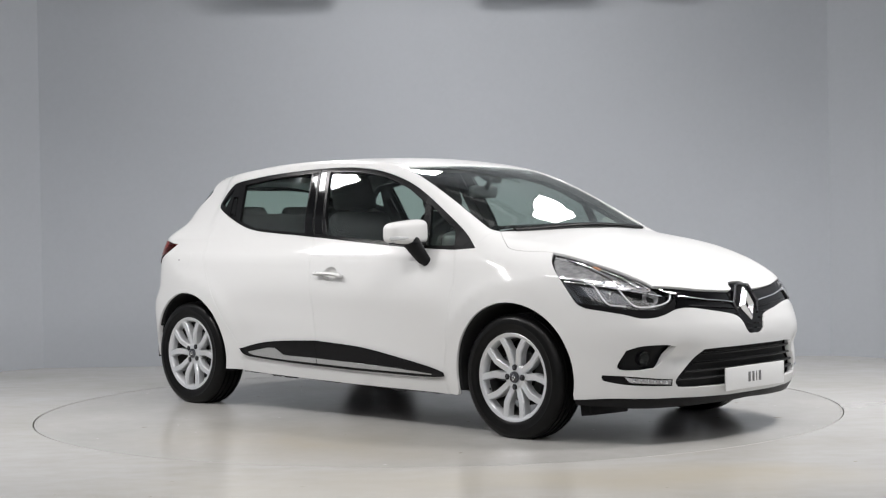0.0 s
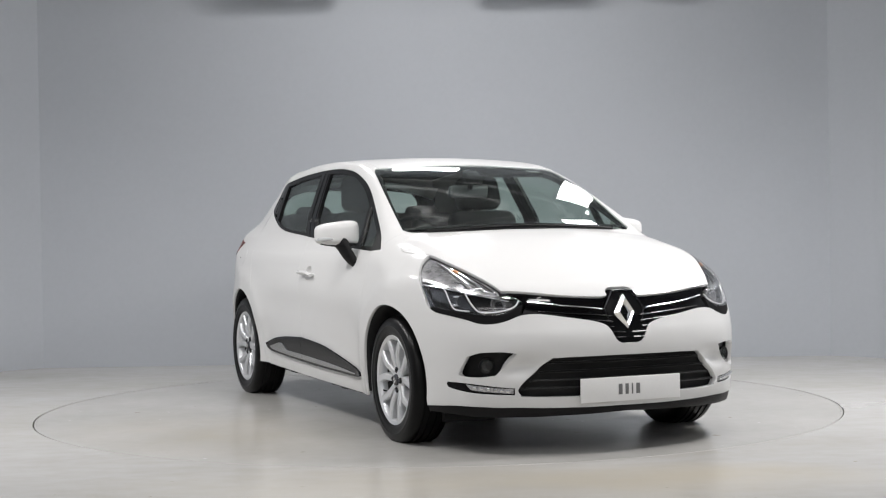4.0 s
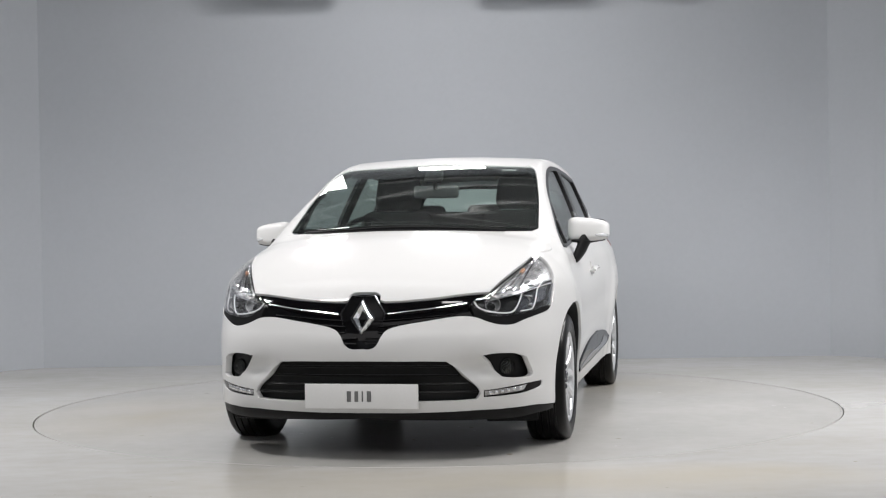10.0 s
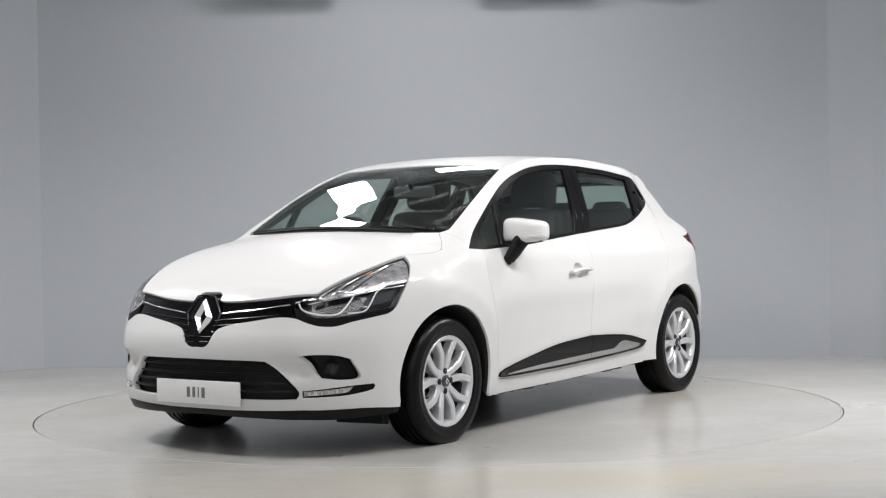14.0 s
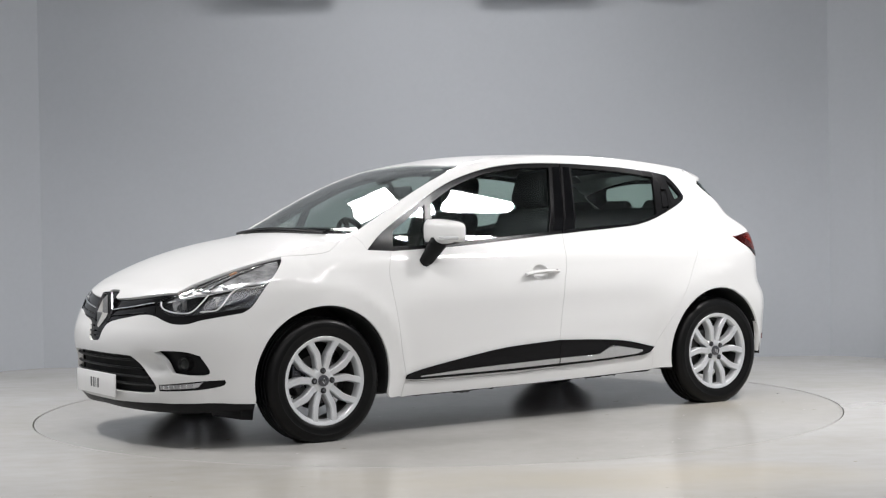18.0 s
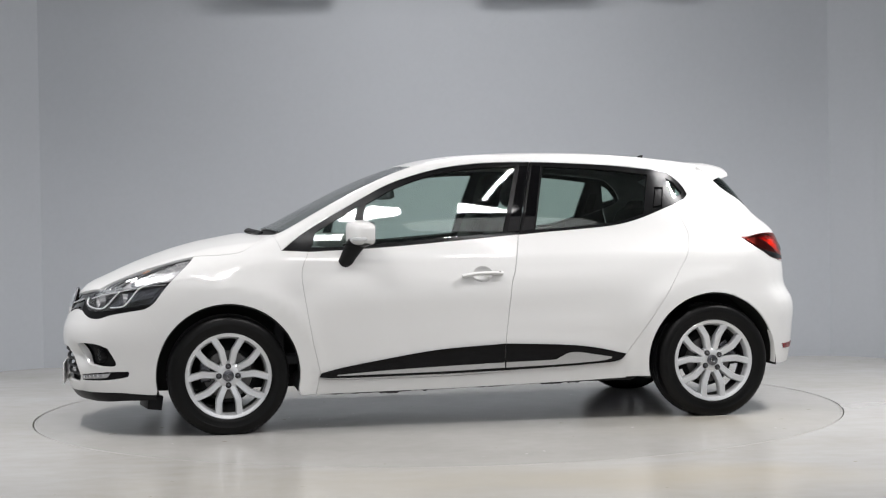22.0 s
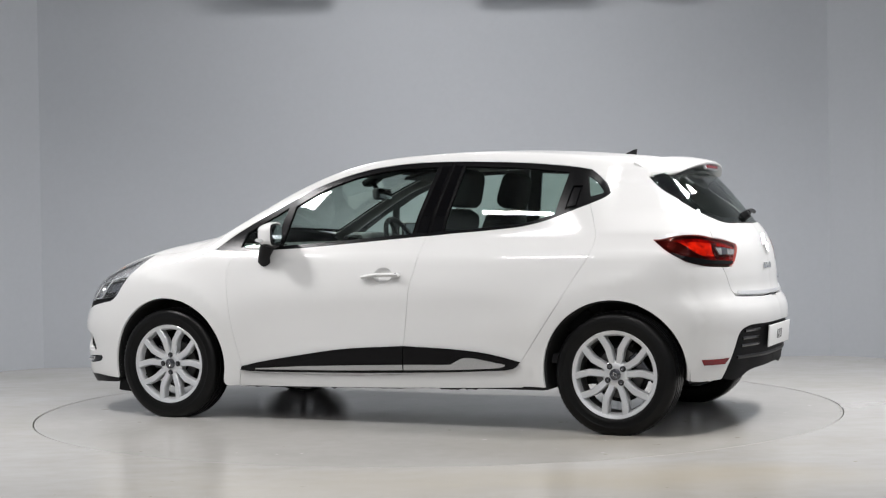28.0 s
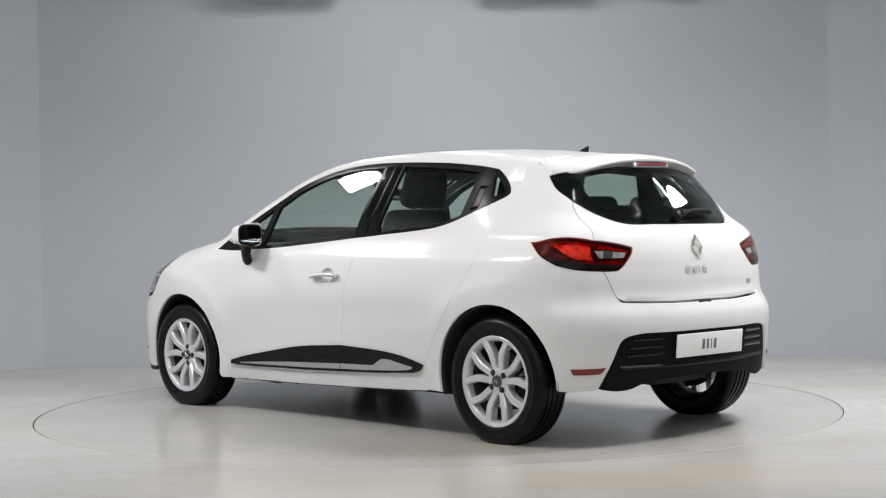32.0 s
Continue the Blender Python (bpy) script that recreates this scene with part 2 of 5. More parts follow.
moulding_top = spline((-0.86, 0.335), (-0.621, 0.392), (-0.43, 0.411), (-0.15, 0.423), (0.206, 0.401), (0.522, 0.355), (0.87, 0.288))


def smax(a, b, k):
    h = np.maximum(k - np.abs(a - b), 0) / k
    return np.maximum(a, b) + h * h * k * 0.25


def body(p):
    """Below zero inside the car body."""
    x, y, z = p[..., 0], np.abs(p[..., 1]), p[..., 2]
    arch = np.clip((np.abs(x) - 0.86) / 0.14, 0, 1)
    over = np.clip((z - 0.99) / 0.12, 0, 1)
    over = over * over * (3 - 2 * over)
    flat = np.where(z < 0.55, 1 - 0.85 * arch, 1.0)
    side = y - (width(x) - inset(z) * flat - 0.055 * np.clip((-x - 0.99) / 0.27, 0, 1) ** 2 * np.clip((z - 1.0) / 0.25, 0, 1) - 0.05 * np.clip((-x - 1.2) / 0.4, 0, 1) * over)
    # side windows bowed a little along the car
    side = side - 0.03 * over * np.maximum(0.55 - x, 0) * np.maximum(x + 0.95, 0)
    side = side + 0.012 * np.maximum(z - 1.0, 0) * np.clip((-x - 0.35) / 0.5, 0, 1)
    # hollow door sides, a shoulder over the rear wheel
    mid = np.clip((0.98 - np.abs(x)) / 0.35, 0, 1)
    mid = mid * mid * (3 - 2 * mid)
    side = side + 0.016 * mid * np.exp(-((z - 0.57 + 0.03 * x) / 0.105) ** 2)
    # the doors flare out just above the mouldings
    side = side - 0.007 * mid / (1 + np.exp(np.clip((z - moulding_top(x) - 0.03) / 0.014, -40, 40)))
    hip = np.clip((-x - 0.35) / 0.7, 0, 1)
    side = side - 0.004 * hip * hip * (3 - 2 * hip) * np.exp(-((z - 0.86 + 0.06 * (x + 1.2)) / 0.075) ** 2)
    for cx in (1.2945, -1.2945):
        r = np.hypot(x - cx, z - 0.3) - 0.445
        side = side - np.where(r < 0, 0.0115 + 0.05 * np.maximum(r, -0.12), 0.0115 * np.exp(-(r / 0.06) ** 2))
    top = (z - (top_line(x) - crown(x) * y ** 2)) * 0.85
    front = x - (nose(z) - nose_plan(y)) + 0.032 * np.exp(-((y - 0.505 + 0.5 * (z - 0.42)) / 0.07) ** 2 - ((z - 0.405) / 0.042) ** 2)
    rear = tail(z) + tail_plan(y) * (1 + 0.7 * over) - x
    f = smax(side, top, 0.04 + 0.13 * np.clip((x - 0.95) / 0.4, 0, 1))
    f = smax(f, front, 0.09)
    return smax(f, rear, 0.07)


def shoot(start, way, far=3.0):
    """Where rays from inside the body leave it."""
    lo, hi = np.zeros(len(start)), np.full(len(start), far)
    for _ in range(26):
        mid = (lo + hi) / 2
        out = body(start + way * mid[:, None]) > 0
        hi, lo = np.where(out, mid, hi), np.where(out, lo, mid)
    return start + way * ((lo + hi) / 2)[:, None]


# ---------------------------------------------------------------- mesh helpers
from mathutils import geometry

def part(name, bm, material, parent, label="", smooth=40):
    """One bmesh as one mesh object under parent."""
    me = bpy.data.meshes.new(name)
    bmesh.ops.recalc_face_normals(bm, faces=bm.faces[:])
    bm.to_mesh(me)
    bm.free()
    me.shade_smooth()
    me.set_sharp_from_angle(angle=radians(smooth))
    me.materials.append(material)
    ob = new(name, me)
    ob.parent = parent
    return tagged(ob, label)


def rbox(sx, sy, sz, r=0.02, m=Matrix(), segments=3, taper=1.0):
    """A box with rounded edges; taper narrows its top."""
    bm = bmesh.new()
    bmesh.ops.create_cube(bm, size=1, matrix=Matrix.Diagonal((sx, sy, sz, 1)))
    for v in bm.verts:
        if v.co.z > 0:
            v.co.x *= taper
            v.co.y *= taper
    bmesh.ops.bevel(bm, geom=bm.edges[:], offset=r, segments=segments, profile=0.5, affect="EDGES")
    bmesh.ops.transform(bm, matrix=m, verts=bm.verts[:])
    return bm


def lathe(profile, m=Matrix(), n=64, closed=False):
    """Turns (radius, along) points round the z axis."""
    bm = bmesh.new()
    rings = [[bm.verts.new((r * math.cos(2 * math.pi * k / n), r * math.sin(2 * math.pi * k / n), z)) for k in range(n)] for r, z in profile]
    pairs = list(zip(rings, rings[1:])) + ([(rings[-1], rings[0])] if closed else [])
    for a, b in pairs:
        for k in range(n):
            bm.faces.new((a[k], a[(k + 1) % n], b[(k + 1) % n], b[k]))
    bmesh.ops.transform(bm, matrix=m, verts=bm.verts[:])
    return bm


def tube(path, r, n=8, flat=1.0, up=Vector((0, 0, 1))):
    """A round (or flattened) rod along a path of points; r may be a list."""
    bm = bmesh.new()
    path = [Vector(p) for p in path]
    rr = r if isinstance(r, (list, tuple)) else [r] * len(path)
    rings = []
    for i, p in enumerate(path):
        d = (path[min(i + 1, len(path) - 1)] - path[max(i - 1, 0)]).normalized()
        a = d.cross(up)
        a = a.normalized() if a.length > 1e-4 else Vector((1, 0, 0))
        b = d.cross(a)
        rings.append([bm.verts.new(p + (a * math.cos(2 * math.pi * k / n) + b * math.sin(2 * math.pi * k / n) * flat) * rr[i]) for k in range(n)])
    for a, b in zip(rings, rings[1:]):
        for k in range(n):
            bm.faces.new((a[k], a[(k + 1) % n], b[(k + 1) % n], b[k]))
    bm.faces.new(rings[0])
    bm.faces.new(rings[-1][::-1])
    return bm


def prism(points, depth, m=Matrix(), bevel=0.0):
    """A flat outline in xy, thickened along z."""
    bm = bmesh.new()
    f = bm.faces.new([bm.verts.new((x, y, 0)) for x, y in points])
    got = bmesh.ops.extrude_face_region(bm, geom=[f])
    for v in got["geom"]:
        if isinstance(v, bmesh.types.BMVert):
            v.co.z += depth
    if bevel:
        bmesh.ops.bevel(bm, geom=bm.edges[:], offset=bevel, segments=2, profile=0.5, affect="EDGES")
    bmesh.ops.transform(bm, matrix=m, verts=bm.verts[:])
    return bm


def joined(*bms):
    out = bmesh.new()
    for bm in bms:
        me = bpy.data.meshes.new("piece")
        bm.to_mesh(me)
        out.from_mesh(me)
        bm.free()
        bpy.data.meshes.remove(me)
    return out


def mirrored(bm):
    out = bm.copy()
    bmesh.ops.transform(out, matrix=Matrix.Diagonal((1, -1, 1, 1)), verts=out.verts[:])
    bmesh.ops.reverse_faces(out, faces=out.faces[:])
    return out


def both(name, bm, material, parent, label=""):
    """The part on the car's left and its mirror image on the right."""
    other = mirrored(bm)
    parents = parent if isinstance(parent, tuple) else (parent, parent)
    return part(name, bm, material, parents[0], label), part(name, other, material, parents[1], label)


# ---------------------------------------------------------------- panels that lie on the body
def S(*xz):
    p = np.array([(x, 0, z) for x, z in xz], float)
    return shoot(p, np.zeros_like(p) + np.array([0, 1.0, 0]))


def T(*xy):
    p = np.array([(x, y, 0.6) for x, y in xy], float)
    return shoot(p, np.zeros_like(p) + np.array([0, 0, 1.0]))


def F(*yz):
    p = np.array([(1.2, y, z) for y, z in yz], float)
    return shoot(p, np.zeros_like(p) + np.array([1.0, 0, 0]))


def R(*yz):
    p = np.array([(-0.9, y, z) for y, z in yz], float)
    return shoot(p, np.zeros_like(p) + np.array([-1.0, 0, 0]))


def arc(cx, a0, a1, r=0.366, cz=0.30, n=24):
    """Part of a wheel arch on the body's side, angles in degrees."""
    a = np.radians(np.linspace(a0, a1, n))
    return S(*zip(cx + r * np.cos(a), cz + r * np.sin(a)))


def curve(pts, step=0.02):
    """A smooth line through points, evenly stepped."""
    p = np.asarray(pts, float)
    if len(p) < 3:
        n = max(2, int(np.linalg.norm(p[-1] - p[0]) / step) + 1)
        return p[0] + (p[-1] - p[0]) * np.linspace(0, 1, n)[:, None]
    e = np.vstack([2 * p[0] - p[1], p, 2 * p[-1] - p[-2]])
    out = []
    for i in range(1, len(e) - 2):
        n = max(2, int(np.linalg.norm(e[i + 1] - e[i]) / step) + 1)
        u = np.linspace(0, 1, n, endpoint=False)[:, None]
        a, b, c, d = e[i - 1:i + 3]
        out.append(0.5 * (2 * b + (c - a) * u + (2 * a - 5 * b + 4 * c - d) * u ** 2 + (3 * b - a - 3 * c + d) * u ** 3))
    return np.vstack(out + [p[-1:]])


def ring(*pieces):
    """A closed outline from lines laid end to end."""
    p = on_body(np.vstack([curve(q) for q in pieces]))
    keep = np.linalg.norm(p - np.roll(p, 1, 0), axis=1) > 0.003
    return p[keep]


def whole(*pieces):
    """An outline over the centre line, from its left half."""
    half = on_body(np.vstack([curve(q) for q in pieces]))
    other = half[::-1] * np.array([1, -1, 1])
    p = np.vstack([half, other])
    keep = np.linalg.norm(p - np.roll(p, 1, 0), axis=1) > 0.003
    return p[keep]


def to_uv(p, proj):
    x, y, z = p[:, 0], p[:, 1], p[:, 2]
    if proj == "O":
        return np.stack([x, -0.6 * y + 0.8 * z], 1)
    if proj == "T":
        return np.stack([x, y], 1)
    if proj == "F":
        return np.stack([np.arctan2(y, x - 1.0) * 1.05, z], 1)
    return np.stack([np.arctan2(y, -0.9 - x) * 0.95, z], 1)


def from_uv(q, proj):
    u, v = q[:, 0], q[:, 1]
    o = np.zeros(len(q))
    if proj == "O":
        a, d = np.stack([u, -0.6 * v + 0.36, 0.8 * v + 0.27], 1), np.stack([o, o + 0.8, o + 0.6], 1)
    elif proj == "T":
        a, d = np.stack([u, v, o + 0.6], 1), np.stack([o, o, o + 1], 1)
    elif proj == "F":
        a, d = np.stack([o + 1.0, o, v], 1), np.stack([np.cos(u / 1.05), np.sin(u / 1.05), o], 1)
    else:
        a, d = np.stack([o - 0.9, o, v], 1), np.stack([-np.cos(u / 0.95), np.sin(u / 0.95), o], 1)
    return shoot(a, d)


def normal(p):
    e = 0.004
    g = np.stack([body(p + np.eye(3)[k] * e) - body(p - np.eye(3)[k] * e) for k in range(3)], 1)
    return g / np.linalg.norm(g, axis=1)[:, None]


def inside(q, poly):
    a, b = poly, np.roll(poly, -1, 0)
    x, y = q[:, 0][:, None], q[:, 1][:, None]
    up = (a[:, 1] > y) != (b[:, 1] > y)
    with np.errstate(divide="ignore", invalid="ignore"):
        cut = (b[:, 0] - a[:, 0]) * (y - a[:, 1]) / (b[:, 1] - a[:, 1]) + a[:, 0]
    return (np.sum(up & (x < cut), 1) % 2) == 1


def nudge(poly, d):
    """Moves a closed outline inwards by d."""
    t = np.roll(poly, -1, 0) - np.roll(poly, 1, 0)
    t /= np.linalg.norm(t, axis=1)[:, None] + 1e-9
    n = np.stack([-t[:, 1], t[:, 0]], 1)
    area2 = np.sum(poly[:, 0] * np.roll(poly[:, 1], -1) - np.roll(poly[:, 0], -1) * poly[:, 1])
    return poly + n * d * (1 if area2 > 0 else -1)


def panel(name, out, proj, material, parent, label="", holes=(), gap=0.002, thick=0.016, lift=0.0, step=0.03, back=None, left_right=False, bulge=None, flip=False):
    """A skin panel cut from the body surface: its outline, holes, edge returns and inner face."""
    polys = [nudge(to_uv(out, proj), gap)] + [nudge(to_uv(h, proj), -gap) for h in holes]
    lo, hi = polys[0].min(0), polys[0].max(0)
    gx, gy = np.meshgrid(np.arange(lo[0], hi[0], step), np.arange(lo[1], hi[1], step))
    gx[::2] += step / 2
    q = np.stack([gx.ravel(), gy.ravel()], 1)
    ok = inside(q, polys[0])
    for h in polys[1:]:
        ok &= ~inside(q, h)
    q = q[ok]
    rim = np.vstack(polys)
    if len(q):
        near = np.min(np.linalg.norm(q[:, None] - rim[None], axis=2), axis=1)
        q = q[near > step * 0.45]
    edges, base = [], 0
    for poly in polys:
        edges += [(base + i, base + (i + 1) % len(poly)) for i in range(len(poly))]
        base += len(poly)
    allq = np.vstack([rim, q])
    vs, _, fs, *_ = geometry.delaunay_2d_cdt([Vector(v) for v in allq.tolist()], edges, [], 0, 1e-6)
    uv = np.array([(v.x, v.y) for v in vs])
    fs = np.array([f for f in fs if len(f) == 3])
    mid = uv[fs].mean(1)
    ok = inside(mid, polys[0])
    for h in polys[1:]:
        ok &= ~inside(mid, h)
    fs = fs[ok]
    p = from_uv(uv, proj)
    n = normal(p)
    p = p + n * (lift if bulge is None else lift + bulge(p))[..., None] if bulge is not None else p + n * lift
    # faces turn outwards
    c = np.cross(p[fs[:, 1]] - p[fs[:, 0]], p[fs[:, 2]] - p[fs[:, 0]])
    wrong = np.sum(c * n[fs[:, 0]], 1) < 0
    fs[wrong] = fs[wrong][:, ::-1]
    count = len(p)
    verts = np.vstack([p, p - n * thick])
    faces = [tuple(f) for f in fs.tolist()]
    norms = [n[k] for f in fs for k in f]
    slots = [0] * len(faces)
    uses = {}
    for a, b, cc in fs.tolist():
        for e in ((a, b), (b, cc), (cc, a)):
            uses[e] = True
    for a, b in list(uses):
        if (b, a) not in uses:
            faces.append((b, a, a + count, b + count))
            w = np.cross(p[b] - p[a], n[a])
            w = w / (np.linalg.norm(w) + 1e-9)
            norms += [w * 0.6 + n[b] * 0.5, w * 0.6 + n[a] * 0.5, w, w]
            slots.append(0)
    for f in fs.tolist():
        faces.append((f[2] + count, f[1] + count, f[0] + count))
        norms += [-n[f[2]], -n[f[1]], -n[f[0]]]
        slots.append(1 if back else 0)
    made = []
    parents = parent if isinstance(parent, tuple) else (parent, parent)
    for side in ((1, -1) if left_right else (1,)):
        me = bpy.data.meshes.new(name)
        vv = verts * np.array([1, side, 1])
        ff, nn = faces, np.array(norms) * np.array([1, side, 1])
        if side < 0:
            ff, nn2, k = [], [], 0
            for f in faces:
                ff.append(f[::-1])
                nn2.append(nn[k:k + len(f)][::-1])
                k += len(f)
            nn = np.vstack(nn2)
        me.from_pydata(vv.tolist(), [], ff)
        me.materials.append(material)
        if back:
            me.materials.append(back)
        me.polygons.foreach_set("material_index", slots)
        me.shade_smooth()
        me.normals_split_custom_set([Vector(v).normalized() for v in nn.tolist()])
        ob = new(name, me)
        ob.parent = parents[0 if side > 0 else 1]
        made.append(tagged(ob, label))
    return tuple(made) if left_right else made[0]


def on_body(pts, lift=0.0):
    """Points put on the body by their own normal direction, and raised."""
    p = np.asarray(pts, float)
    for _ in range(8):
        n, e = normal(p), 0.003
        slope = np.maximum((body(p + n * e) - body(p - n * e)) / (2 * e), 0.5)
        p = p - n * (body(p) / slope)[:, None]
    return p + normal(p) * lift


def strip(pts, r, lift=0.0, flat=1.0):
    return tube([Vector(v) for v in on_body(curve(pts, 0.015), lift)], r, 6, flat)


# ---------------------------------------------------------------- setting
def sheet(name, verts, faces, material, label=""):
    me = bpy.data.meshes.new(name)
    me.from_pydata(verts, [], faces)
    me.materials.append(material)
    return tagged(new(name, me), label, kind="structure")


def slab(name, x0, x1, y0, y1, z0, z1, material):
    v = [(x, y, z) for z in (z0, z1) for x, y in ((x0, y0), (x1, y0), (x1, y1), (x0, y1))]
    return sheet(name, v, [(3, 2, 1, 0), (4, 5, 6, 7), (0, 1, 5, 4), (1, 2, 6, 5), (2, 3, 7, 6), (3, 0, 4, 7)], material)


DISC_R = 2.272
# floor with a round opening for the turntable
N = 192
circle = [(math.cos(2 * math.pi * k / N), math.sin(2 * math.pi * k / N)) for k in range(N)]
v, f = [], []
for c, s in circle:
    v.append(((DISC_R + 0.007) * c, (DISC_R + 0.007) * s, 0))
for c, s in circle:
    far = min(8 / max(abs(c), 1e-6), (14 if s < 0 else 5) / max(abs(s), 1e-6))
    v.append((far * c, far * s, 0))
for c, s in circle:
    v.append(((DISC_R + 0.007) * c, (DISC_R + 0.007) * s, -0.08))
for k in range(N):
    j = (k + 1) % N
    f += [(k, N + k, N + j, j), (k, j, 2 * N + j, 2 * N + k)]
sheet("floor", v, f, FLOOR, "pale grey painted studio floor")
part_bm = lathe([(0.001, -0.075), (DISC_R + 0.03, -0.075)], Matrix(), 96)
me = bpy.data.meshes.new("turntable_pit")
part_bm.to_mesh(me)
part_bm.free()
me.materials.append(GROOVE)
tagged(new("turntable_pit", me), kind="structure")
turntable = tagged(new("turntable"), "round pale grey turntable set flush in the floor", "turntable")
part("deck", lathe([(0.001, 0.0), (DISC_R - 0.012, 0.0), (DISC_R - 0.012, -0.05)], Matrix(), 192), DISC, turntable)
part("edge_ring", lathe([(DISC_R - 0.011, -0.05), (DISC_R - 0.011, 0.0005), (DISC_R - 0.003, 0.0005), (DISC_R, -0.003), (DISC_R, -0.06)], Matrix(), 192), DISC, turntable, "thin painted edge of the turntable")

# walls: straight back, rounded corners, straight sides
half = [(3.0, 2.95), (3.04, 2.945), (3.30, 2.72), (3.34, 2.66), (3.78, 1.75), (3.80, 1.65), (3.80, -12.0)]
plan = [(-x, y) for x, y in half[::-1]] + [(x, 2.95) for x in np.linspace(-2.8, 2.8, 15)] + half
v, f = [], []
for x, y in plan:
    v += [(x, y, 0), (x, y, 4.2), (x * 1.06, y + 0.2, 0), (x * 1.06, y + 0.2, 4.2)]
for k in range(len(plan) - 1):
    a, b = 4 * k, 4 * k + 4
    f += [(a, a + 1, b + 1, b), (a + 2, b + 2, b + 3, a + 3), (a + 1, a + 3, b + 3, b + 1)]
w = sheet("wall_north", v, f, WALL, "curved grey studio wall")
w.data.shade_smooth()
w.data.set_sharp_from_angle(angle=radians(25))
# unseen end wall behind the camera, bounces the added fill
slab("wall_south", -4.3, 4.3, -12.2, -12.0, 0, 4.2, WALL)
slab("ceiling", -4.4, 4.4, -12.2, 3.3, 4.2, 4.4, CEILING)
for k, (y, z) in enumerate(((2.2, 3.8), (1.6, 3.75), (1.0, 3.8), (0.35, 3.75), (-0.4, 3.85), (-1.2, 3.85))):
    slab("ceiling_rail_%d" % (k + 1), -3.9, 3.9, y - 0.025, y + 0.025, z, z + 0.05, RAIL)
for k, y in enumerate((-8.0, -5.0, -2.0, 0.6)):
    slab("ceiling_beam_%d" % (k + 1), -4.0, 4.0, y - 0.08, y + 0.08, 3.95, 4.2, CEILING)

# casings of the lamp panels, the added fills and shade panels, hung from the ceiling
LAMP_CASE = vary(mat("lamp_case_grey", (0.30, 0.31, 0.32), 0.6), 6, 0.2)


def hung_panel(m, sx, sy, drop=0.05):
    lamp = tagged(new("hung_panel"), "grey rectangular studio lamp or added panel hung from the ceiling", "lamp", "studio lamps round the turntable")
    part("casing", rbox(sx + 0.05, sy + 0.05, 0.06, 0.015, m @ Matrix.Translation((0, 0, drop))), LAMP_CASE, lamp)
    for s in (-1, 1):
        foot = m @ Vector((s * sx * 0.42, 0, drop + 0.025))
        part("hanger", tube([foot, (foot.x, foot.y, 4.19)], 0.009, 8), LAMP_CASE, lamp)
    return lamp


for m, (x, y, turned, sx, sy, power) in zip(RING_POSES + [TUBE_POSE] + BACK_POSES, RING + (TUBE,) + BACK):
    lamp = hung_panel(m, sx, sy)
    if abs(x) > 2:
        # unseen boards added to block this lamp's light from the walls
        part("added_flag", rbox(0.01, sy + 0.4, 0.34, 0.003, Matrix.Translation((x + math.copysign(sx * 0.5 + 0.08, x), y, 3.10))), LAMP_CASE, lamp, "added grey flag that keeps light off the wall")
        part("added_flag", rbox(sx + 0.25, 0.01, 0.34, 0.003, Matrix.Translation((x, y + sy * 0.5 + 0.18, 3.10))), LAMP_CASE, lamp)
# casings for the three added fills
hung_panel(look(WASH, (0.1, 2.95, 1.5)), 1.2, 0.3)
hung_panel(look(FRONT_FILL, (0, -1.5, 0.4)), 6.8, 2.5)
hung_panel(look(END_FILL, (0, -12.0, 1.4)), 6.8, 0.5)
# unlit panels close to the back wall, added above view to shade its top
for x, sx in ((-1.02, 0.60), (0.74, 0.74)):
    hung_panel(look((x, 2.62, 2.815), (x, 2.55, 0)), sx, 0.16, 0.0)

# ---------------------------------------------------------------- the car
car = tagged(new("car"), "white five-door hatchback with alloy wheels standing on a turntable", "car")

dlo_top = S((1.013, 0.930), (0.880, 1.028), (0.583, 1.194), (0.397, 1.283), (0.163, 1.350), (-0.059, 1.379), (-0.351, 1.384), (-0.789, 1.363), (-1.084, 1.328), (-1.134, 1.312), (-1.203, 1.249), (-1.229, 1.199))
dlo_rear = S((-1.229, 1.199), (-1.202, 1.175), (-1.134, 1.145))
sill_rear = S((-1.134, 1.145), (-0.941, 1.074), (-0.791, 1.037), (-0.608, 1.019), (-0.393, 1.004), (-0.25, 0.992))
sill_front = S((-0.25, 0.992), (-0.205, 0.990), (0.138, 0.963), (0.445, 0.940), (0.702, 0.928), (0.875, 0.922))
dlo_tip = S((0.875, 0.922), (1.013, 0.930))
door_front = S((0.875, 0.922), (0.911, 0.824), (0.904, 0.707), (0.870, 0.499), (0.827, 0.300))
door_split = S((-0.25, 0.992), (-0.21, 0.803), (-0.192, 0.745), (-0.177, 0.628), (-0.153, 0.429), (-0.14, 0.27))
door_rear = S((-1.134, 1.145), (-1.169, 1.047), (-1.186, 0.974), (-1.164, 0.882), (-1.106, 0.788), (-0.997, 0.615), (-0.81, 0.355))
screen_side = T((1.0, 0.655), (0.676, 0.616), (0.36, 0.558), (0.285, 0.522))
bonnet_side = T((1.045, 0.625), (1.155, 0.715), (1.245, 0.750), (1.455, 0.702), (1.62, 0.672), (1.764, 0.624), (1.931, 0.556))
bonnet_lip = F((0.556, 0.740), (0.31, 0.718), (0.094, 0.705), (0.071, 0.732), (0.049, 0.745), (0, 0.746))
lamp_rear = np.vstack([T((1.455, 0.702), (1.485, 0.752)), S((1.54, 0.818), (1.612, 0.740), (1.665, 0.672), (1.715, 0.643))])
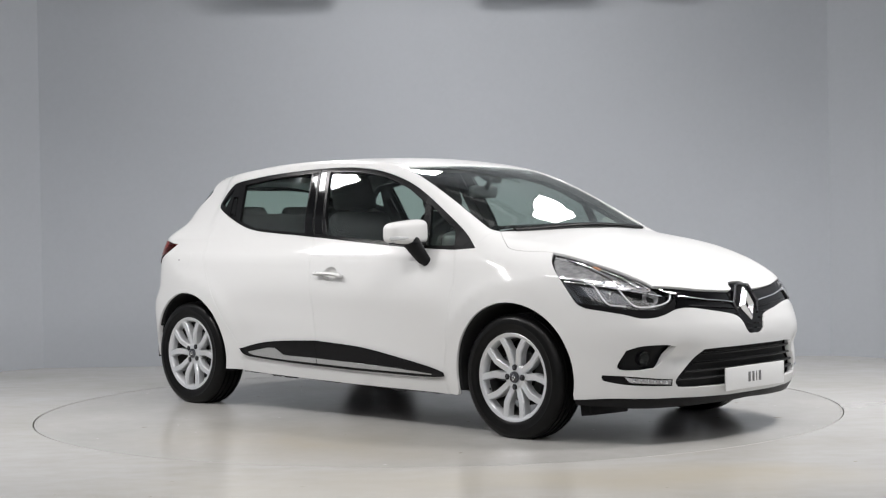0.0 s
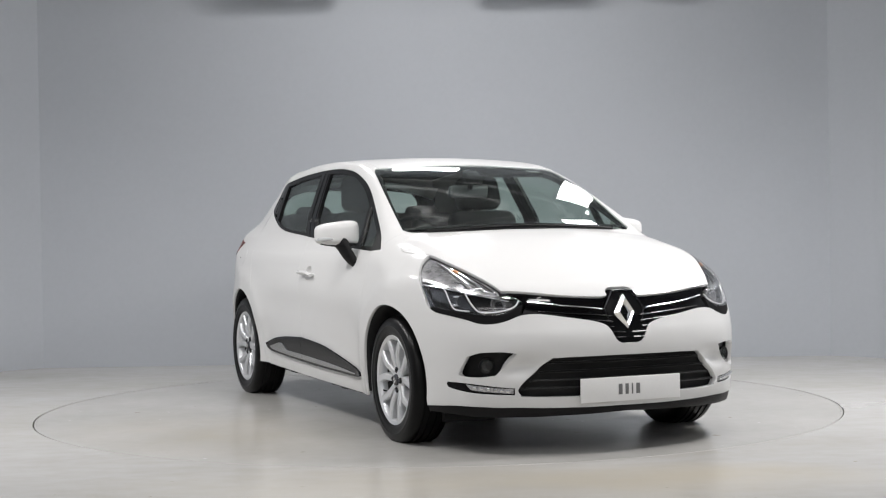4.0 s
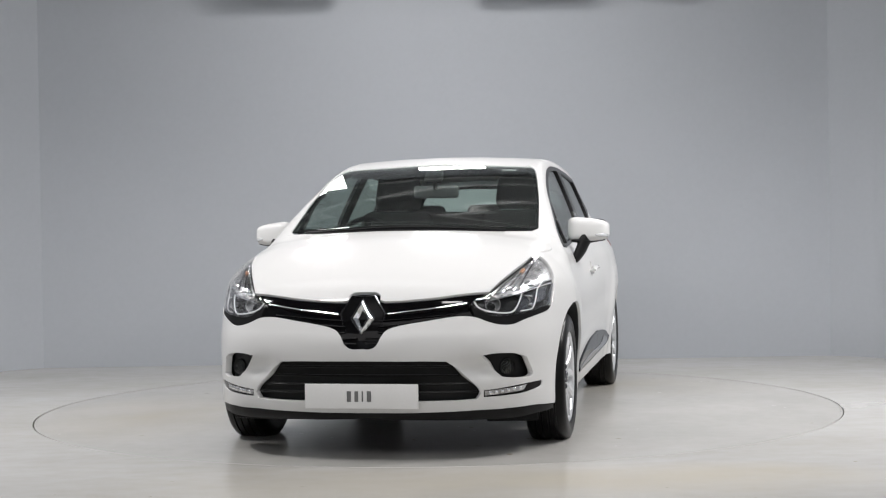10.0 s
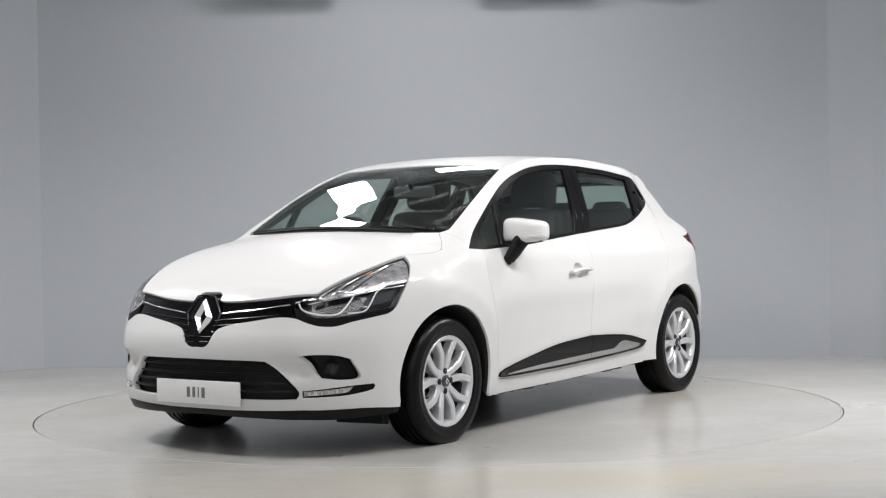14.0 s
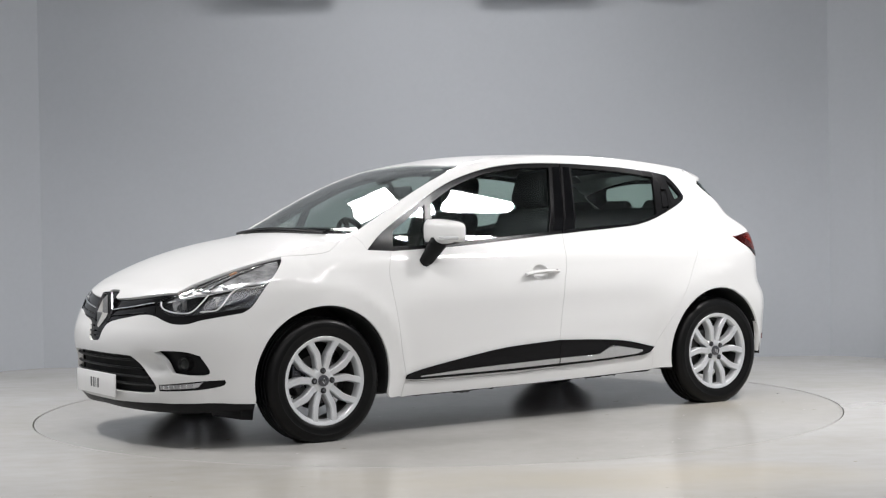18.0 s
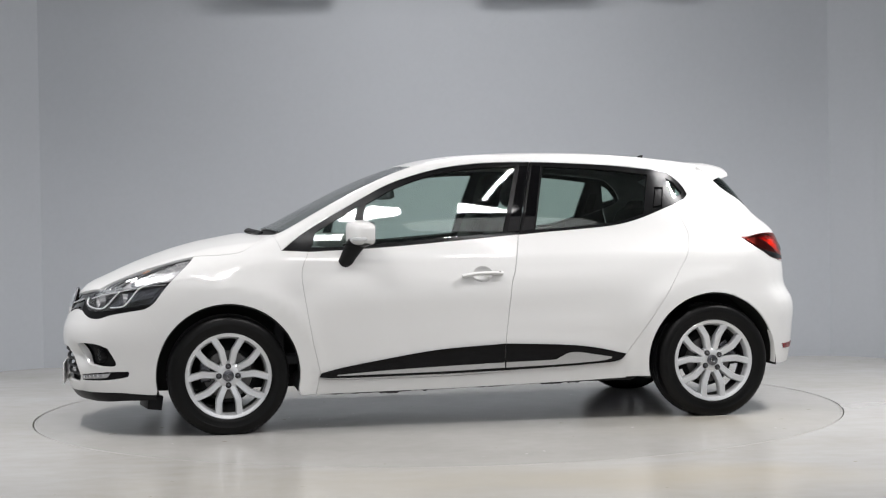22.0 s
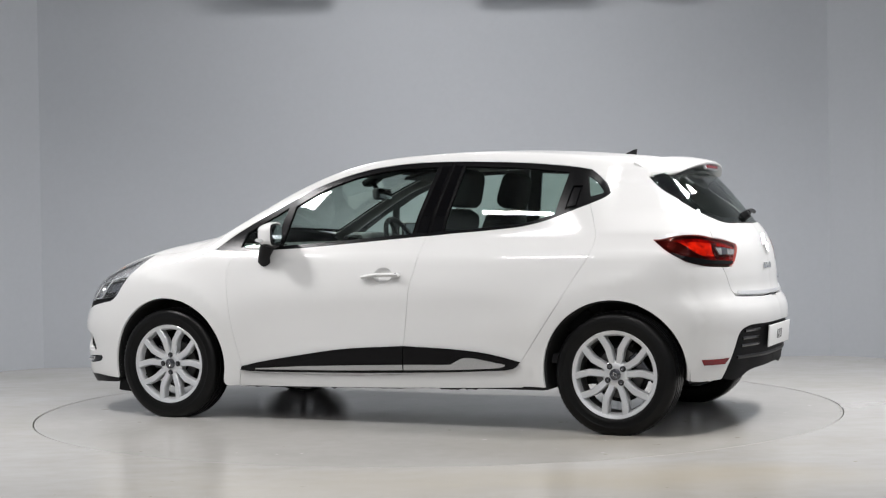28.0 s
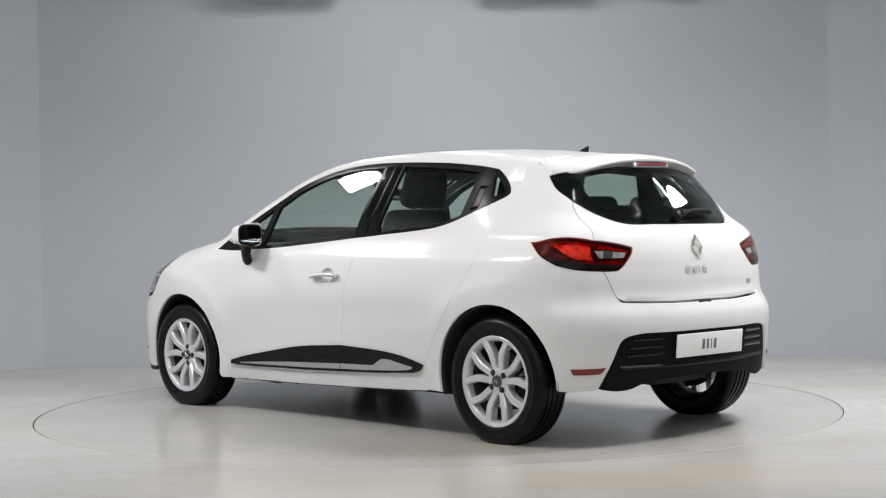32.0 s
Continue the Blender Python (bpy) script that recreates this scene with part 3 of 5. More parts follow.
mouth_top = F((0, 0.499), (0.042, 0.498), (0.074, 0.515), (0.10, 0.564), (0.143, 0.593), (0.308, 0.622), (0.423, 0.638), (0.50, 0.633), (0.55, 0.613), (0.605, 0.597), (0.66, 0.596), (0.703, 0.613))
mouth_end = np.vstack([F((0.703, 0.613)), S((1.715, 0.643))])
gate_side = R((0.57, 1.155), (0.586, 1.10), (0.60, 1.06), (0.604, 1.012), (0.62, 0.964))
lamp_over = np.vstack([S((-1.484, 0.960), (-1.55, 0.967)), R((0.62, 0.964))])
lamp_under = S((-1.642, 0.853), (-1.564, 0.900), (-1.484, 0.960))
bumper_seam = S((-1.430, 0.640), (-1.51, 0.754), (-1.589, 0.821), (-1.642, 0.853))
glass_rear_side = R((0.57, 1.155), (0.578, 1.21), (0.555, 1.276))

roof = panel("roof", whole(T((0.30, 0), (0.305, 0.3), (0.285, 0.505)), T((0.285, 0.505), (0, 0.517), (-0.5, 0.519), (-1.1, 0.505), (-1.325, 0.49)), T((-1.325, 0.49), (-1.36, 0.25), (-1.365, 0))),
             "T", PAINT, car, gap=0.001, back=LINING)
body_side = panel("body_side", ring(T((0.285, 0.508), (0, 0.52), (-0.5, 0.522), (-1.1, 0.508), (-1.325, 0.495)), np.vstack([T((-1.325, 0.495)), R((0.535, 1.31), (0.555, 1.276))]), glass_rear_side[::-1], gate_side,
                                    lamp_over[::-1], lamp_under[::-1], bumper_seam[::-1], arc(-1.2945, 111.7, -11.7), S((-0.936, 0.226), (-0.80, 0.226)), S((-0.80, 0.226), (-0.81, 0.355)),
                                    door_rear[::-1], dlo_rear[::-1], dlo_top[::-1], np.vstack([dlo_top[:1], T((1.045, 0.625))]), np.vstack([T((1.045, 0.625)), screen_side[:1]]), screen_side),
                  "O", PAINT, car, gap=0.0009, back=PILLAR_TRIM, left_right=True)
fender = panel("front_wing", ring(bonnet_side[:4], lamp_rear, S((1.715, 0.643), (1.615, 0.475)), arc(1.2945, 29, 192), S((0.937, 0.226), (0.925, 0.19), (0.85, 0.19)),
                                  S((0.85, 0.19), (0.827, 0.300)), door_front[::-1], dlo_tip, np.vstack([dlo_tip[-1:], T((1.045, 0.625))])), "O", PAINT, car, gap=0.0007, left_right=True, back=LINING)
dish_ring = S(*[(-0.035 + 0.053 * math.cos(a), 0.789 + 0.040 * math.sin(a)) for a in np.linspace(0, 2 * math.pi, 40, endpoint=False)])
front_doors = panel("front_door", ring(door_front, S((0.827, 0.300), (0.78, 0.262), (0.231, 0.258), (-0.14, 0.27)), door_split[::-1], sill_front), "O", PAINT, car, left_right=True, gap=0.0015, back=LINING, holes=[dish_ring])
rear_doors = panel("rear_door", ring(door_split, S((-0.14, 0.27), (-0.6, 0.283), (-0.80, 0.30), (-0.81, 0.355)), door_rear[::-1], sill_rear), "O", PAINT, car, left_right=True, gap=0.0015, back=LINING)
panel("sill", ring(S((0.825, 0.296), (0.845, 0.188)), S((0.845, 0.188), (0.231, 0.196), (-0.431, 0.211), (-0.806, 0.2235)), S((-0.806, 0.2235), (-0.806, 0.300)),
                   S((-0.806, 0.300), (-0.14, 0.266), (0.231, 0.254), (0.78, 0.258), (0.825, 0.296))), "O", PAINT, car, left_right=True, lift=-0.0015, gap=-0.002, back=LINING)
panel("bonnet", whole(T((1.19, 0), (1.14, 0.33), (1.045, 0.625)), bonnet_side, bonnet_lip), "T", PAINT, car, gap=0.0025, back=LINING, lift=0.001)

# windscreen, its black border and the cowl under it
screen = whole(T((1.065, 0), (1.045, 0.33), (1.0, 0.655)), screen_side, T((0.285, 0.522), (0.305, 0.3), (0.30, 0)))
screen_hole = whole(T((1.04, 0), (1.02, 0.32), (0.97, 0.634)), T((0.97, 0.634), (0.676, 0.596), (0.40, 0.54), (0.33, 0.505)), T((0.33, 0.505), (0.35, 0.3), (0.345, 0)))
ws = panel("windscreen", screen, "T", GLASS, car, "clear laminated windscreen with a black border", thick=0.004, lift=-0.003)
panel("black_border", screen, "T", GLOSS_BLACK, ws, holes=[screen_hole], thick=0.004, lift=-0.008)
panel("cowl", whole(T((1.20, 0), (1.15, 0.33), (1.05, 0.63)), T((1.05, 0.63), (1.01, 0.655)), T((1.01, 0.655), (1.03, 0.33), (1.05, 0))), "T", MATTE_BLACK, car, "black plastic cowl grille", lift=-0.016)

# side windows
front_frame_ring = ring(dlo_tip, dlo_top[:6], S((-0.059, 1.379), (-0.2, 1.384), (-0.352, 1.384)), S((-0.352, 1.384), (-0.25, 0.992)), sill_front)
quarter = S((0.855, 0.945), (0.83, 1.02), (0.60, 1.155), (0.66, 0.945))
f_glass = [S((0.605, 0.950), (0.555, 1.165)), S((0.545, 1.170), (0.38, 1.255), (0.163, 1.322), (-0.059, 1.352), (-0.268, 1.358)), S((-0.268, 1.358), (-0.165, 1.005)), S((-0.165, 1.005), (0.149, 0.982), (0.605, 0.950))]
front_frames = panel("window_frame", front_frame_ring, "O", SATIN_BLACK, front_doors, "satin black window frame", holes=[ring(*[quarter[[k, (k + 1) % 4]] for k in range(4)]), ring(*f_glass)],
                     left_right=True, gap=0.0015, thick=0.02, back=LINING)
panel("door_glass", ring(*f_glass), "O", DOOR_GLASS, front_doors, "tinted door glass", left_right=True, gap=-0.008, thick=0.004, lift=-0.010)
panel("quarter_glass", ring(*[quarter[[k, (k + 1) % 4]] for k in range(4)]), "O", DOOR_GLASS, front_doors, left_right=True, gap=-0.006, thick=0.004, lift=-0.010)
panel("pillar_cover", ring(S((-0.293, 1.362), (-0.342, 1.364)), S((-0.342, 1.364), (-0.255, 1.006)), S((-0.255, 1.006), (-0.19, 1.008)), S((-0.19, 1.008), (-0.293, 1.362))), "O", GLOSS_BLACK, front_doors,
      "gloss black pillar cover", left_right=True, lift=0.002, thick=0.006)
rear_ring = ring(S((-0.356, 1.384), (-0.5, 1.380), (-0.789, 1.363), (-1.084, 1.328), (-1.134, 1.312), (-1.203, 1.249), (-1.229, 1.199)), dlo_rear, sill_rear, S((-0.254, 0.992), (-0.356, 1.384)))
r_glass = [S((-0.425, 1.358), (-0.758, 1.338), (-1.005, 1.308)), S((-1.005, 1.308), (-0.952, 1.095)), S((-0.952, 1.095), (-0.792, 1.052), (-0.575, 1.033), (-0.345, 1.018)), S((-0.345, 1.018), (-0.425, 1.358))]
r_quart = ring(S((-1.102, 1.302), (-1.15, 1.272)), S((-1.15, 1.272), (-1.204, 1.206), (-1.19, 1.188)), S((-1.19, 1.188), (-1.128, 1.172)), S((-1.128, 1.172), (-1.102, 1.302)))
r_quart = on_body(r_quart.mean(0) + (r_quart - r_quart.mean(0)) * 0.82)
r_hand = ring(S((-1.037, 1.238), (-1.085, 1.238)), S((-1.085, 1.238), (-1.062, 1.128)), S((-1.062, 1.128), (-1.006, 1.118)), S((-1.006, 1.118), (-1.037, 1.238)))
rear_frames = panel("window_frame", rear_ring, "O", SATIN_BLACK, rear_doors, "satin black window frame", holes=[ring(*r_glass), r_quart, r_hand], left_right=True, gap=0.0015, thick=0.02, back=LINING)
panel("door_glass", ring(*r_glass), "O", SIDE_GLASS, rear_doors, "tinted door glass", left_right=True, gap=-0.008, thick=0.004, lift=-0.010)
panel("quarter_glass", r_quart, "O", SIDE_GLASS, rear_doors, left_right=True, gap=-0.005, thick=0.004, lift=-0.008)
panel("pull_recess", r_hand, "O", PLASTIC, rear_doors, "black recess of the hidden door handle", left_right=True, gap=-0.004, thick=0.004, lift=-0.022)
panel("pull_handle", r_hand.mean(0) + (r_hand - r_hand.mean(0)) * 0.78, "O", SATIN_BLACK, rear_doors, left_right=True, gap=0.0, thick=0.012, lift=-0.001)
panel("pillar_cover", ring(S((-0.364, 1.364), (-0.412, 1.362)), S((-0.412, 1.362), (-0.338, 1.018)), S((-0.338, 1.018), (-0.270, 1.008)), S((-0.270, 1.008), (-0.364, 1.364))), "O", GLOSS_BLACK, rear_doors,
      "gloss black pillar cover", left_right=True, lift=0.002, thick=0.006)

# black lower mouldings with a bright insert, a piece on each door
trim_top = S((0.822, 0.298), (0.70, 0.325), (0.522, 0.355), (0.206, 0.401), (-0.151, 0.423))
panel("door_moulding", ring(trim_top, S((-0.151, 0.423), (-0.143, 0.281)), S((-0.143, 0.281), (0.231, 0.272), (0.78, 0.270), (0.822, 0.298))), "O", GLOSS_BLACK, front_doors,
      "gloss black lower door moulding", left_right=True, lift=0.012, thick=0.02, gap=0.001)
panel("door_moulding", ring(S((-0.153, 0.423), (-0.43, 0.411), (-0.621, 0.392), (-0.805, 0.352)), S((-0.805, 0.352), (-0.78, 0.322), (-0.73, 0.308)), S((-0.73, 0.308), (-0.43, 0.291), (-0.145, 0.281)),
                            S((-0.145, 0.281), (-0.153, 0.423))), "O", GLOSS_BLACK, rear_doors, "gloss black lower door moulding", left_right=True, lift=0.012, thick=0.02, gap=0.001)
panel("bright_insert", ring(S((0.74, 0.2875), (0.50, 0.302), (0.231, 0.313), (-0.145, 0.325)), S((-0.145, 0.325), (-0.145, 0.297)), S((-0.145, 0.297), (0.231, 0.287), (0.74, 0.282))), "O", INSERT, front_doors,
      "bright metal moulding strip", left_right=True, lift=0.0145, thick=0.004, gap=0.0)
panel("bright_insert", ring(S((-0.152, 0.3255), (-0.40, 0.331), (-0.43, 0.338), (-0.49, 0.366), (-0.55, 0.368)), S((-0.55, 0.368), (-0.725, 0.338)), S((-0.725, 0.338), (-0.69, 0.321), (-0.45, 0.306), (-0.152, 0.297))), "O", INSERT, rear_doors,
      "bright metal moulding strip", left_right=True, lift=0.0145, thick=0.004, gap=0.0)

# front bumper with its openings
low_mouth = whole(F((0, 0.446), (0.25, 0.445), (0.381, 0.442)), F((0.381, 0.442), (0.431, 0.404), (0.510, 0.324), (0.524, 0.296)), F((0.524, 0.296), (0.512, 0.274), (0.46, 0.263), (0, 0.262)))
fog_hole = ring(F((0.530, 0.463), (0.588, 0.472), (0.670, 0.467), (0.713, 0.447)), F((0.713, 0.447), (0.733, 0.364), (0.683, 0.351), (0.614, 0.362)), F((0.614, 0.362), (0.574, 0.401), (0.530, 0.463)))
drl_hole = ring(F((0.535, 0.308), (0.697, 0.326), (0.765, 0.332)), F((0.765, 0.332), (0.763, 0.305), (0.700, 0.284), (0.535, 0.275)), F((0.535, 0.275), (0.535, 0.308)))
bumper = panel("front_bumper", whole(mouth_top, mouth_end, S((1.715, 0.643), (1.615, 0.475)), arc(1.2945, 29, -10), S((1.655, 0.236), (1.657, 0.212)),
                                     np.vstack([S((1.657, 0.212)), F((0.727, 0.223), (0.55, 0.220), (0.3, 0.214), (0, 0.212))])), "F", PAINT, car, "white painted front bumper",
               holes=[low_mouth, fog_hole, fog_hole[::-1] * np.array([1, -1, 1]), drl_hole, drl_hole[::-1] * np.array([1, -1, 1])], gap=-0.0006, thick=0.03, back=PLASTIC)
panel("lower_lip", whole(F((0, 0.211), (0.3, 0.213), (0.55, 0.219), (0.727, 0.222)), np.vstack([F((0.727, 0.222)), S((1.657, 0.211))]), S((1.657, 0.211), (1.66, 0.185)),
                         np.vstack([S((1.66, 0.185)), F((0.727, 0.176), (0.559, 0.166), (0.3, 0.17), (0, 0.178))])), "F", PLASTIC, bumper, "black plastic lower bumper lip", lift=-0.004, thick=0.03)
panel("grille_backing", low_mouth, "F", DARK, bumper, gap=-0.04, lift=-0.045, thick=0.004)
for z in (0.415, 0.376, 0.337, 0.300):
    half = 0.372 + (0.442 - z) * 0.98
    y = np.linspace(-half, half, 25)
    line = F(*[(v, z) for v in y]) - normal(F(*[(v, z) for v in y])) * 0.018
    part("grille_bar", tube([Vector(v) for v in line], 0.009, 6, 0.7), PLASTIC, bumper)
panel("fog_surround", fog_hole, "F", PLASTIC, bumper, "black fog lamp surround", left_right=True, gap=-0.01, lift=-0.045, thick=0.004)
fog_at = F((0.645, 0.405))[0]
fog_m = Matrix.Translation(Vector(fog_at) + Vector((-0.028, -0.014, 0))) @ Vector((0.9, 0.38, 0)).to_track_quat("Z", "Y").to_matrix().to_4x4()
fl = both("fog_lamp", lathe([(0.001, -0.02), (0.024, -0.014), (0.032, 0.000), (0.035, 0.004), (0.035, -0.03)], fog_m, 32), LAMP_DARK, bumper, "round fog lamp")
both("lens", lathe([(0.001, 0.004), (0.016, 0.003), (0.030, -0.001)], fog_m, 32), GLASS, fl)
panel("running_lamp_bezel", drl_hole, "F", GLOSS_BLACK, bumper, left_right=True, gap=-0.004, lift=-0.006, thick=0.004)
panel("running_lamp", ring(F((0.540, 0.305), (0.715, 0.323)), F((0.715, 0.323), (0.700, 0.297)), F((0.700, 0.297), (0.69, 0.293), (0.540, 0.281)), F((0.540, 0.281), (0.540, 0.305))), "F", DRL_CLEAR, bumper,
      "daytime running lamp strip", left_right=True, lift=-0.003, thick=0.006)
for k in range(6):
    a = F((0.565 + k * 0.024, 0.2945 + k * 0.0026))[0]
    both("diode", rbox(0.006, 0.015, 0.013, 0.002, Matrix.Translation(Vector(a))), CHROME, bumper)

# upper grille band, its strips and the emblem
band = whole(F((0, 0.746), (0.049, 0.745), (0.071, 0.732), (0.094, 0.705), (0.31, 0.718), (0.530, 0.742)), F((0.530, 0.742), (0.474, 0.690), (0.495, 0.637)), mouth_top[:8][::-1])
grille = panel("grille", band, "F", GLOSS_BLACK, car, "gloss black front grille band", gap=0.001, lift=-0.012, thick=0.01)
both("grille_strip", strip(F((0.115, 0.655), (0.31, 0.676), (0.46, 0.697)), 0.0055, -0.005, 0.7), CHROME, grille, "bright chrome grille strip")
for z0, z1 in ((0.625, 0.652), (0.600, 0.628), (0.575, 0.0), (0.55, 0.0), (0.525, 0.0)):
    end = 0.42 if z1 else 0.105 - (0.575 - z0) * 0.5
    both("grille_bar", strip(F((0.075 if z0 > 0.57 else 0.02, z0), (end * 0.55 + 0.02, (z0 + (z1 or z0)) / 2), (end, z1 or z0)), 0.006, -0.010, 0.6), SATIN_BLACK, grille)


def ring_prism(outer, inner, depth, m):
    bm = bmesh.new()
    vo = [bm.verts.new((x, y, 0)) for x, y in outer]
    vi = [bm.verts.new((x, y, 0)) for x, y in inner]
    mo = [bm.verts.new(((x + a) / 2, (y + b) / 2, depth)) for (x, y), (a, b) in zip(outer, inner)]
    n = len(vo)
    for k in range(n):
        j = (k + 1) % n
        bm.faces.new((vo[k], vo[j], mo[j], mo[k]))
        bm.faces.new((mo[k], mo[j], vi[j], vi[k]))
    bmesh.ops.transform(bm, matrix=m, verts=bm.verts[:])
    return bm


front_m = Matrix.Translation((2.098, 0, 0.625)) @ pose(0, 0, 0, 90, 0, 90) @ pose(0, 0, 0, -14, 0, 0)
part("emblem_plate", prism([(0.0, 0.112), (0.050, 0.108), (0.098, 0.03), (0.084, -0.02), (0.034, -0.112), (-0.034, -0.112), (-0.084, -0.02), (-0.098, 0.03), (-0.050, 0.108)], 0.012, front_m @ pose(0, 0, -0.014), 0.004),
     SATIN_BLACK, grille)
part("emblem", ring_prism([(0, 0.092), (0.058, 0), (0, -0.092), (-0.058, 0)], [(0, 0.040), (0.017, 0), (0, -0.040), (-0.017, 0)], 0.020, front_m @ pose(0, 0.009, 0)), CHROME, grille, "chrome diamond badge", 20)
part("emblem_frame", ring_prism([(0.0, 0.120), (0.056, 0.116), (0.107, 0.03), (0.092, -0.025), (0.039, -0.121), (-0.039, -0.121), (-0.092, -0.025), (-0.107, 0.03), (-0.056, 0.116)],
                                [(0.0, 0.112), (0.050, 0.108), (0.098, 0.03), (0.084, -0.02), (0.034, -0.112), (-0.034, -0.112), (-0.084, -0.02), (-0.098, 0.03), (-0.050, 0.108)], 0.009, front_m @ pose(0, 0, -0.004)),
     CHROME_DARK, grille)

# headlamps
lamp_ring = ring(F((0.478, 0.692), (0.536, 0.743)), T((1.94, 0.551), (1.764, 0.621), (1.61, 0.671), (1.46, 0.699)), lamp_rear[:5], np.vstack([S((1.665, 0.672)), F((0.701, 0.643), (0.591, 0.637), (0.527, 0.663), (0.478, 0.692))]))
lamps = panel("headlamp", lamp_ring, "F", LENS, car, "clear headlamp with dark housing and chrome light strip", left_right=True, gap=0.001, thick=0.004, lift=0.0)
panel("housing", lamp_ring, "F", LAMP_DARK, lamps, left_right=True, gap=-0.004, thick=0.004, lift=-0.05)
panel("lamp_base", ring(F((0.478, 0.690), (0.528, 0.658), (0.593, 0.634), (0.704, 0.640)), np.vstack([F((0.704, 0.640)), S((1.668, 0.668), (1.715, 0.645))]),
                        np.vstack([S((1.715, 0.645)), F((0.703, 0.614), (0.66, 0.597), (0.605, 0.598), (0.55, 0.614), (0.502, 0.633))]), F((0.502, 0.633), (0.478, 0.690))), "F", MATTE_BLACK, lamps, left_right=True, gap=0.0005, lift=-0.004, thick=0.05)
both("light_strip", strip(F((0.494, 0.704), (0.515, 0.678), (0.558, 0.660), (0.615, 0.650), (0.660, 0.655), (0.682, 0.695), (0.690, 0.735)), 0.0038, -0.008), LAMP_BRIGHT, lamps, "white light-guide strip")
both("light_strip", strip(S((1.885, 0.655), (1.85, 0.657), (1.815, 0.664), (1.785, 0.695), (1.742, 0.748), (1.69, 0.775)), 0.0036, -0.009), LAMP_BRIGHT, lamps)
for y, z, r in ((0.580, 0.700, 0.032), (0.715, 0.705, 0.026)):
    at = Vector(on_body(F((y, z)), -0.032)[0])
    mm = Matrix.Translation(at) @ Vector((0.95, 0.3, 0)).to_track_quat("Z", "Y").to_matrix().to_4x4()
    both("bulb_reflector", lathe([(0.001, -0.03), (r * 0.5, -0.024), (r * 0.85, -0.008), (r, 0.008), (r * 1.1, 0.010), (r * 1.12, -0.02)], mm, 32), REFLECTOR, lamps, "chrome reflector bowl")
    both("projector_lens", lathe([(0.001, 0.012), (r * 0.3, 0.010), (r * 0.55, 0.002), (r * 0.66, -0.012)], mm, 24), LENS, lamps)
panel("upper_reflector", ring(T((1.925, 0.562), (1.764, 0.628), (1.61, 0.678), (1.475, 0.707)), np.vstack([T((1.475, 0.707), (1.495, 0.752)), S((1.548, 0.805), (1.568, 0.786))]), np.vstack([S((1.568, 0.786)), F((0.70, 0.744), (0.63, 0.727), (0.565, 0.712))]), np.vstack([F((0.565, 0.712)), T((1.925, 0.562))])),
      "F", REFLECTOR, lamps, "silver upper reflector", left_right=True, gap=0.003, lift=-0.014, thick=0.004)
for k, (a, b) in enumerate((((0.575, 0.733), (1.70, 0.665)), ((0.60, 0.742), (1.66, 0.678)), ((0.625, 0.749), (1.62, 0.690)), ((0.65, 0.755), (1.59, 0.698)), ((0.675, 0.760), (1.55, 0.708)))):
    line = [Vector(v) for v in on_body(curve(np.vstack([F(a), T(b)])), -0.011)]
    both("reflector_rib", tube(line, 0.003, 6), CHROME if k % 2 else LAMP_DARK, lamps)
panel("cheek_reflector", ring(F((0.668, 0.664), (0.704, 0.732)), np.vstack([F((0.704, 0.732)), S((1.63, 0.762))]), S((1.63, 0.762), (1.672, 0.705)), np.vstack([S((1.672, 0.705)), F((0.69, 0.656), (0.668, 0.664))])), "F", LAMP_SMOKE, lamps, left_right=True, gap=0.003, lift=-0.022, thick=0.004)
both("module_bezel", joined(strip(F((0.535, 0.702), (0.60, 0.718), (0.655, 0.730)), 0.0035, -0.010), strip(np.vstack([F((0.66, 0.731), (0.70, 0.741)), S((1.60, 0.772))]), 0.0035, -0.010)), CHROME, lamps, "thin chrome line under the reflector")
for y, z in ((0.615, 0.728), (0.640, 0.735), (0.725, 0.722), (0.735, 0.682)):
    both("module_blade", rbox(0.004, 0.026, 0.010, 0.0015, Matrix.Translation(Vector(on_body(F((y, z)), -0.016)[0])) @ pose(0, 0, 0, 0, 0, 20)), CHROME, lamps)
blades = random.Random(11)
for y, z, wide in ((0.600, 0.744, 0.050), (0.642, 0.762, 0.046), (0.672, 0.754, 0.050), (0.700, 0.784, 0.040), (0.722, 0.768, 0.036)):
    at = Vector(on_body(F((y, z)), -0.011)[0])
    both("reflector_facet", rbox(0.004, wide, 0.010, 0.0015, Matrix.Translation(at) @ pose(0, 0, 0, blades.uniform(5, 22), blades.uniform(-50, -20), 28 + blades.uniform(-14, 14))), CHROME, lamps)
panel("side_marker", ring(S((1.562, 0.780), (1.605, 0.765)), S((1.605, 0.765), (1.660, 0.715), (1.700, 0.668)), S((1.700, 0.668), (1.670, 0.674)), S((1.670, 0.674), (1.612, 0.742), (1.562, 0.780))), "F", LAMP_SMOKE, lamps,
      "smoked grey side marker", left_right=True, gap=0.002, lift=-0.008, thick=0.006)
both("indicator_bulb", rbox(0.040, 0.018, 0.014, 0.006, Matrix.Translation(Vector(on_body(T((1.70, 0.672)), -0.010)[0])) @ pose(0, 0, 0, 0, 22, -20)), AMBER, lamps, "amber indicator bulb")

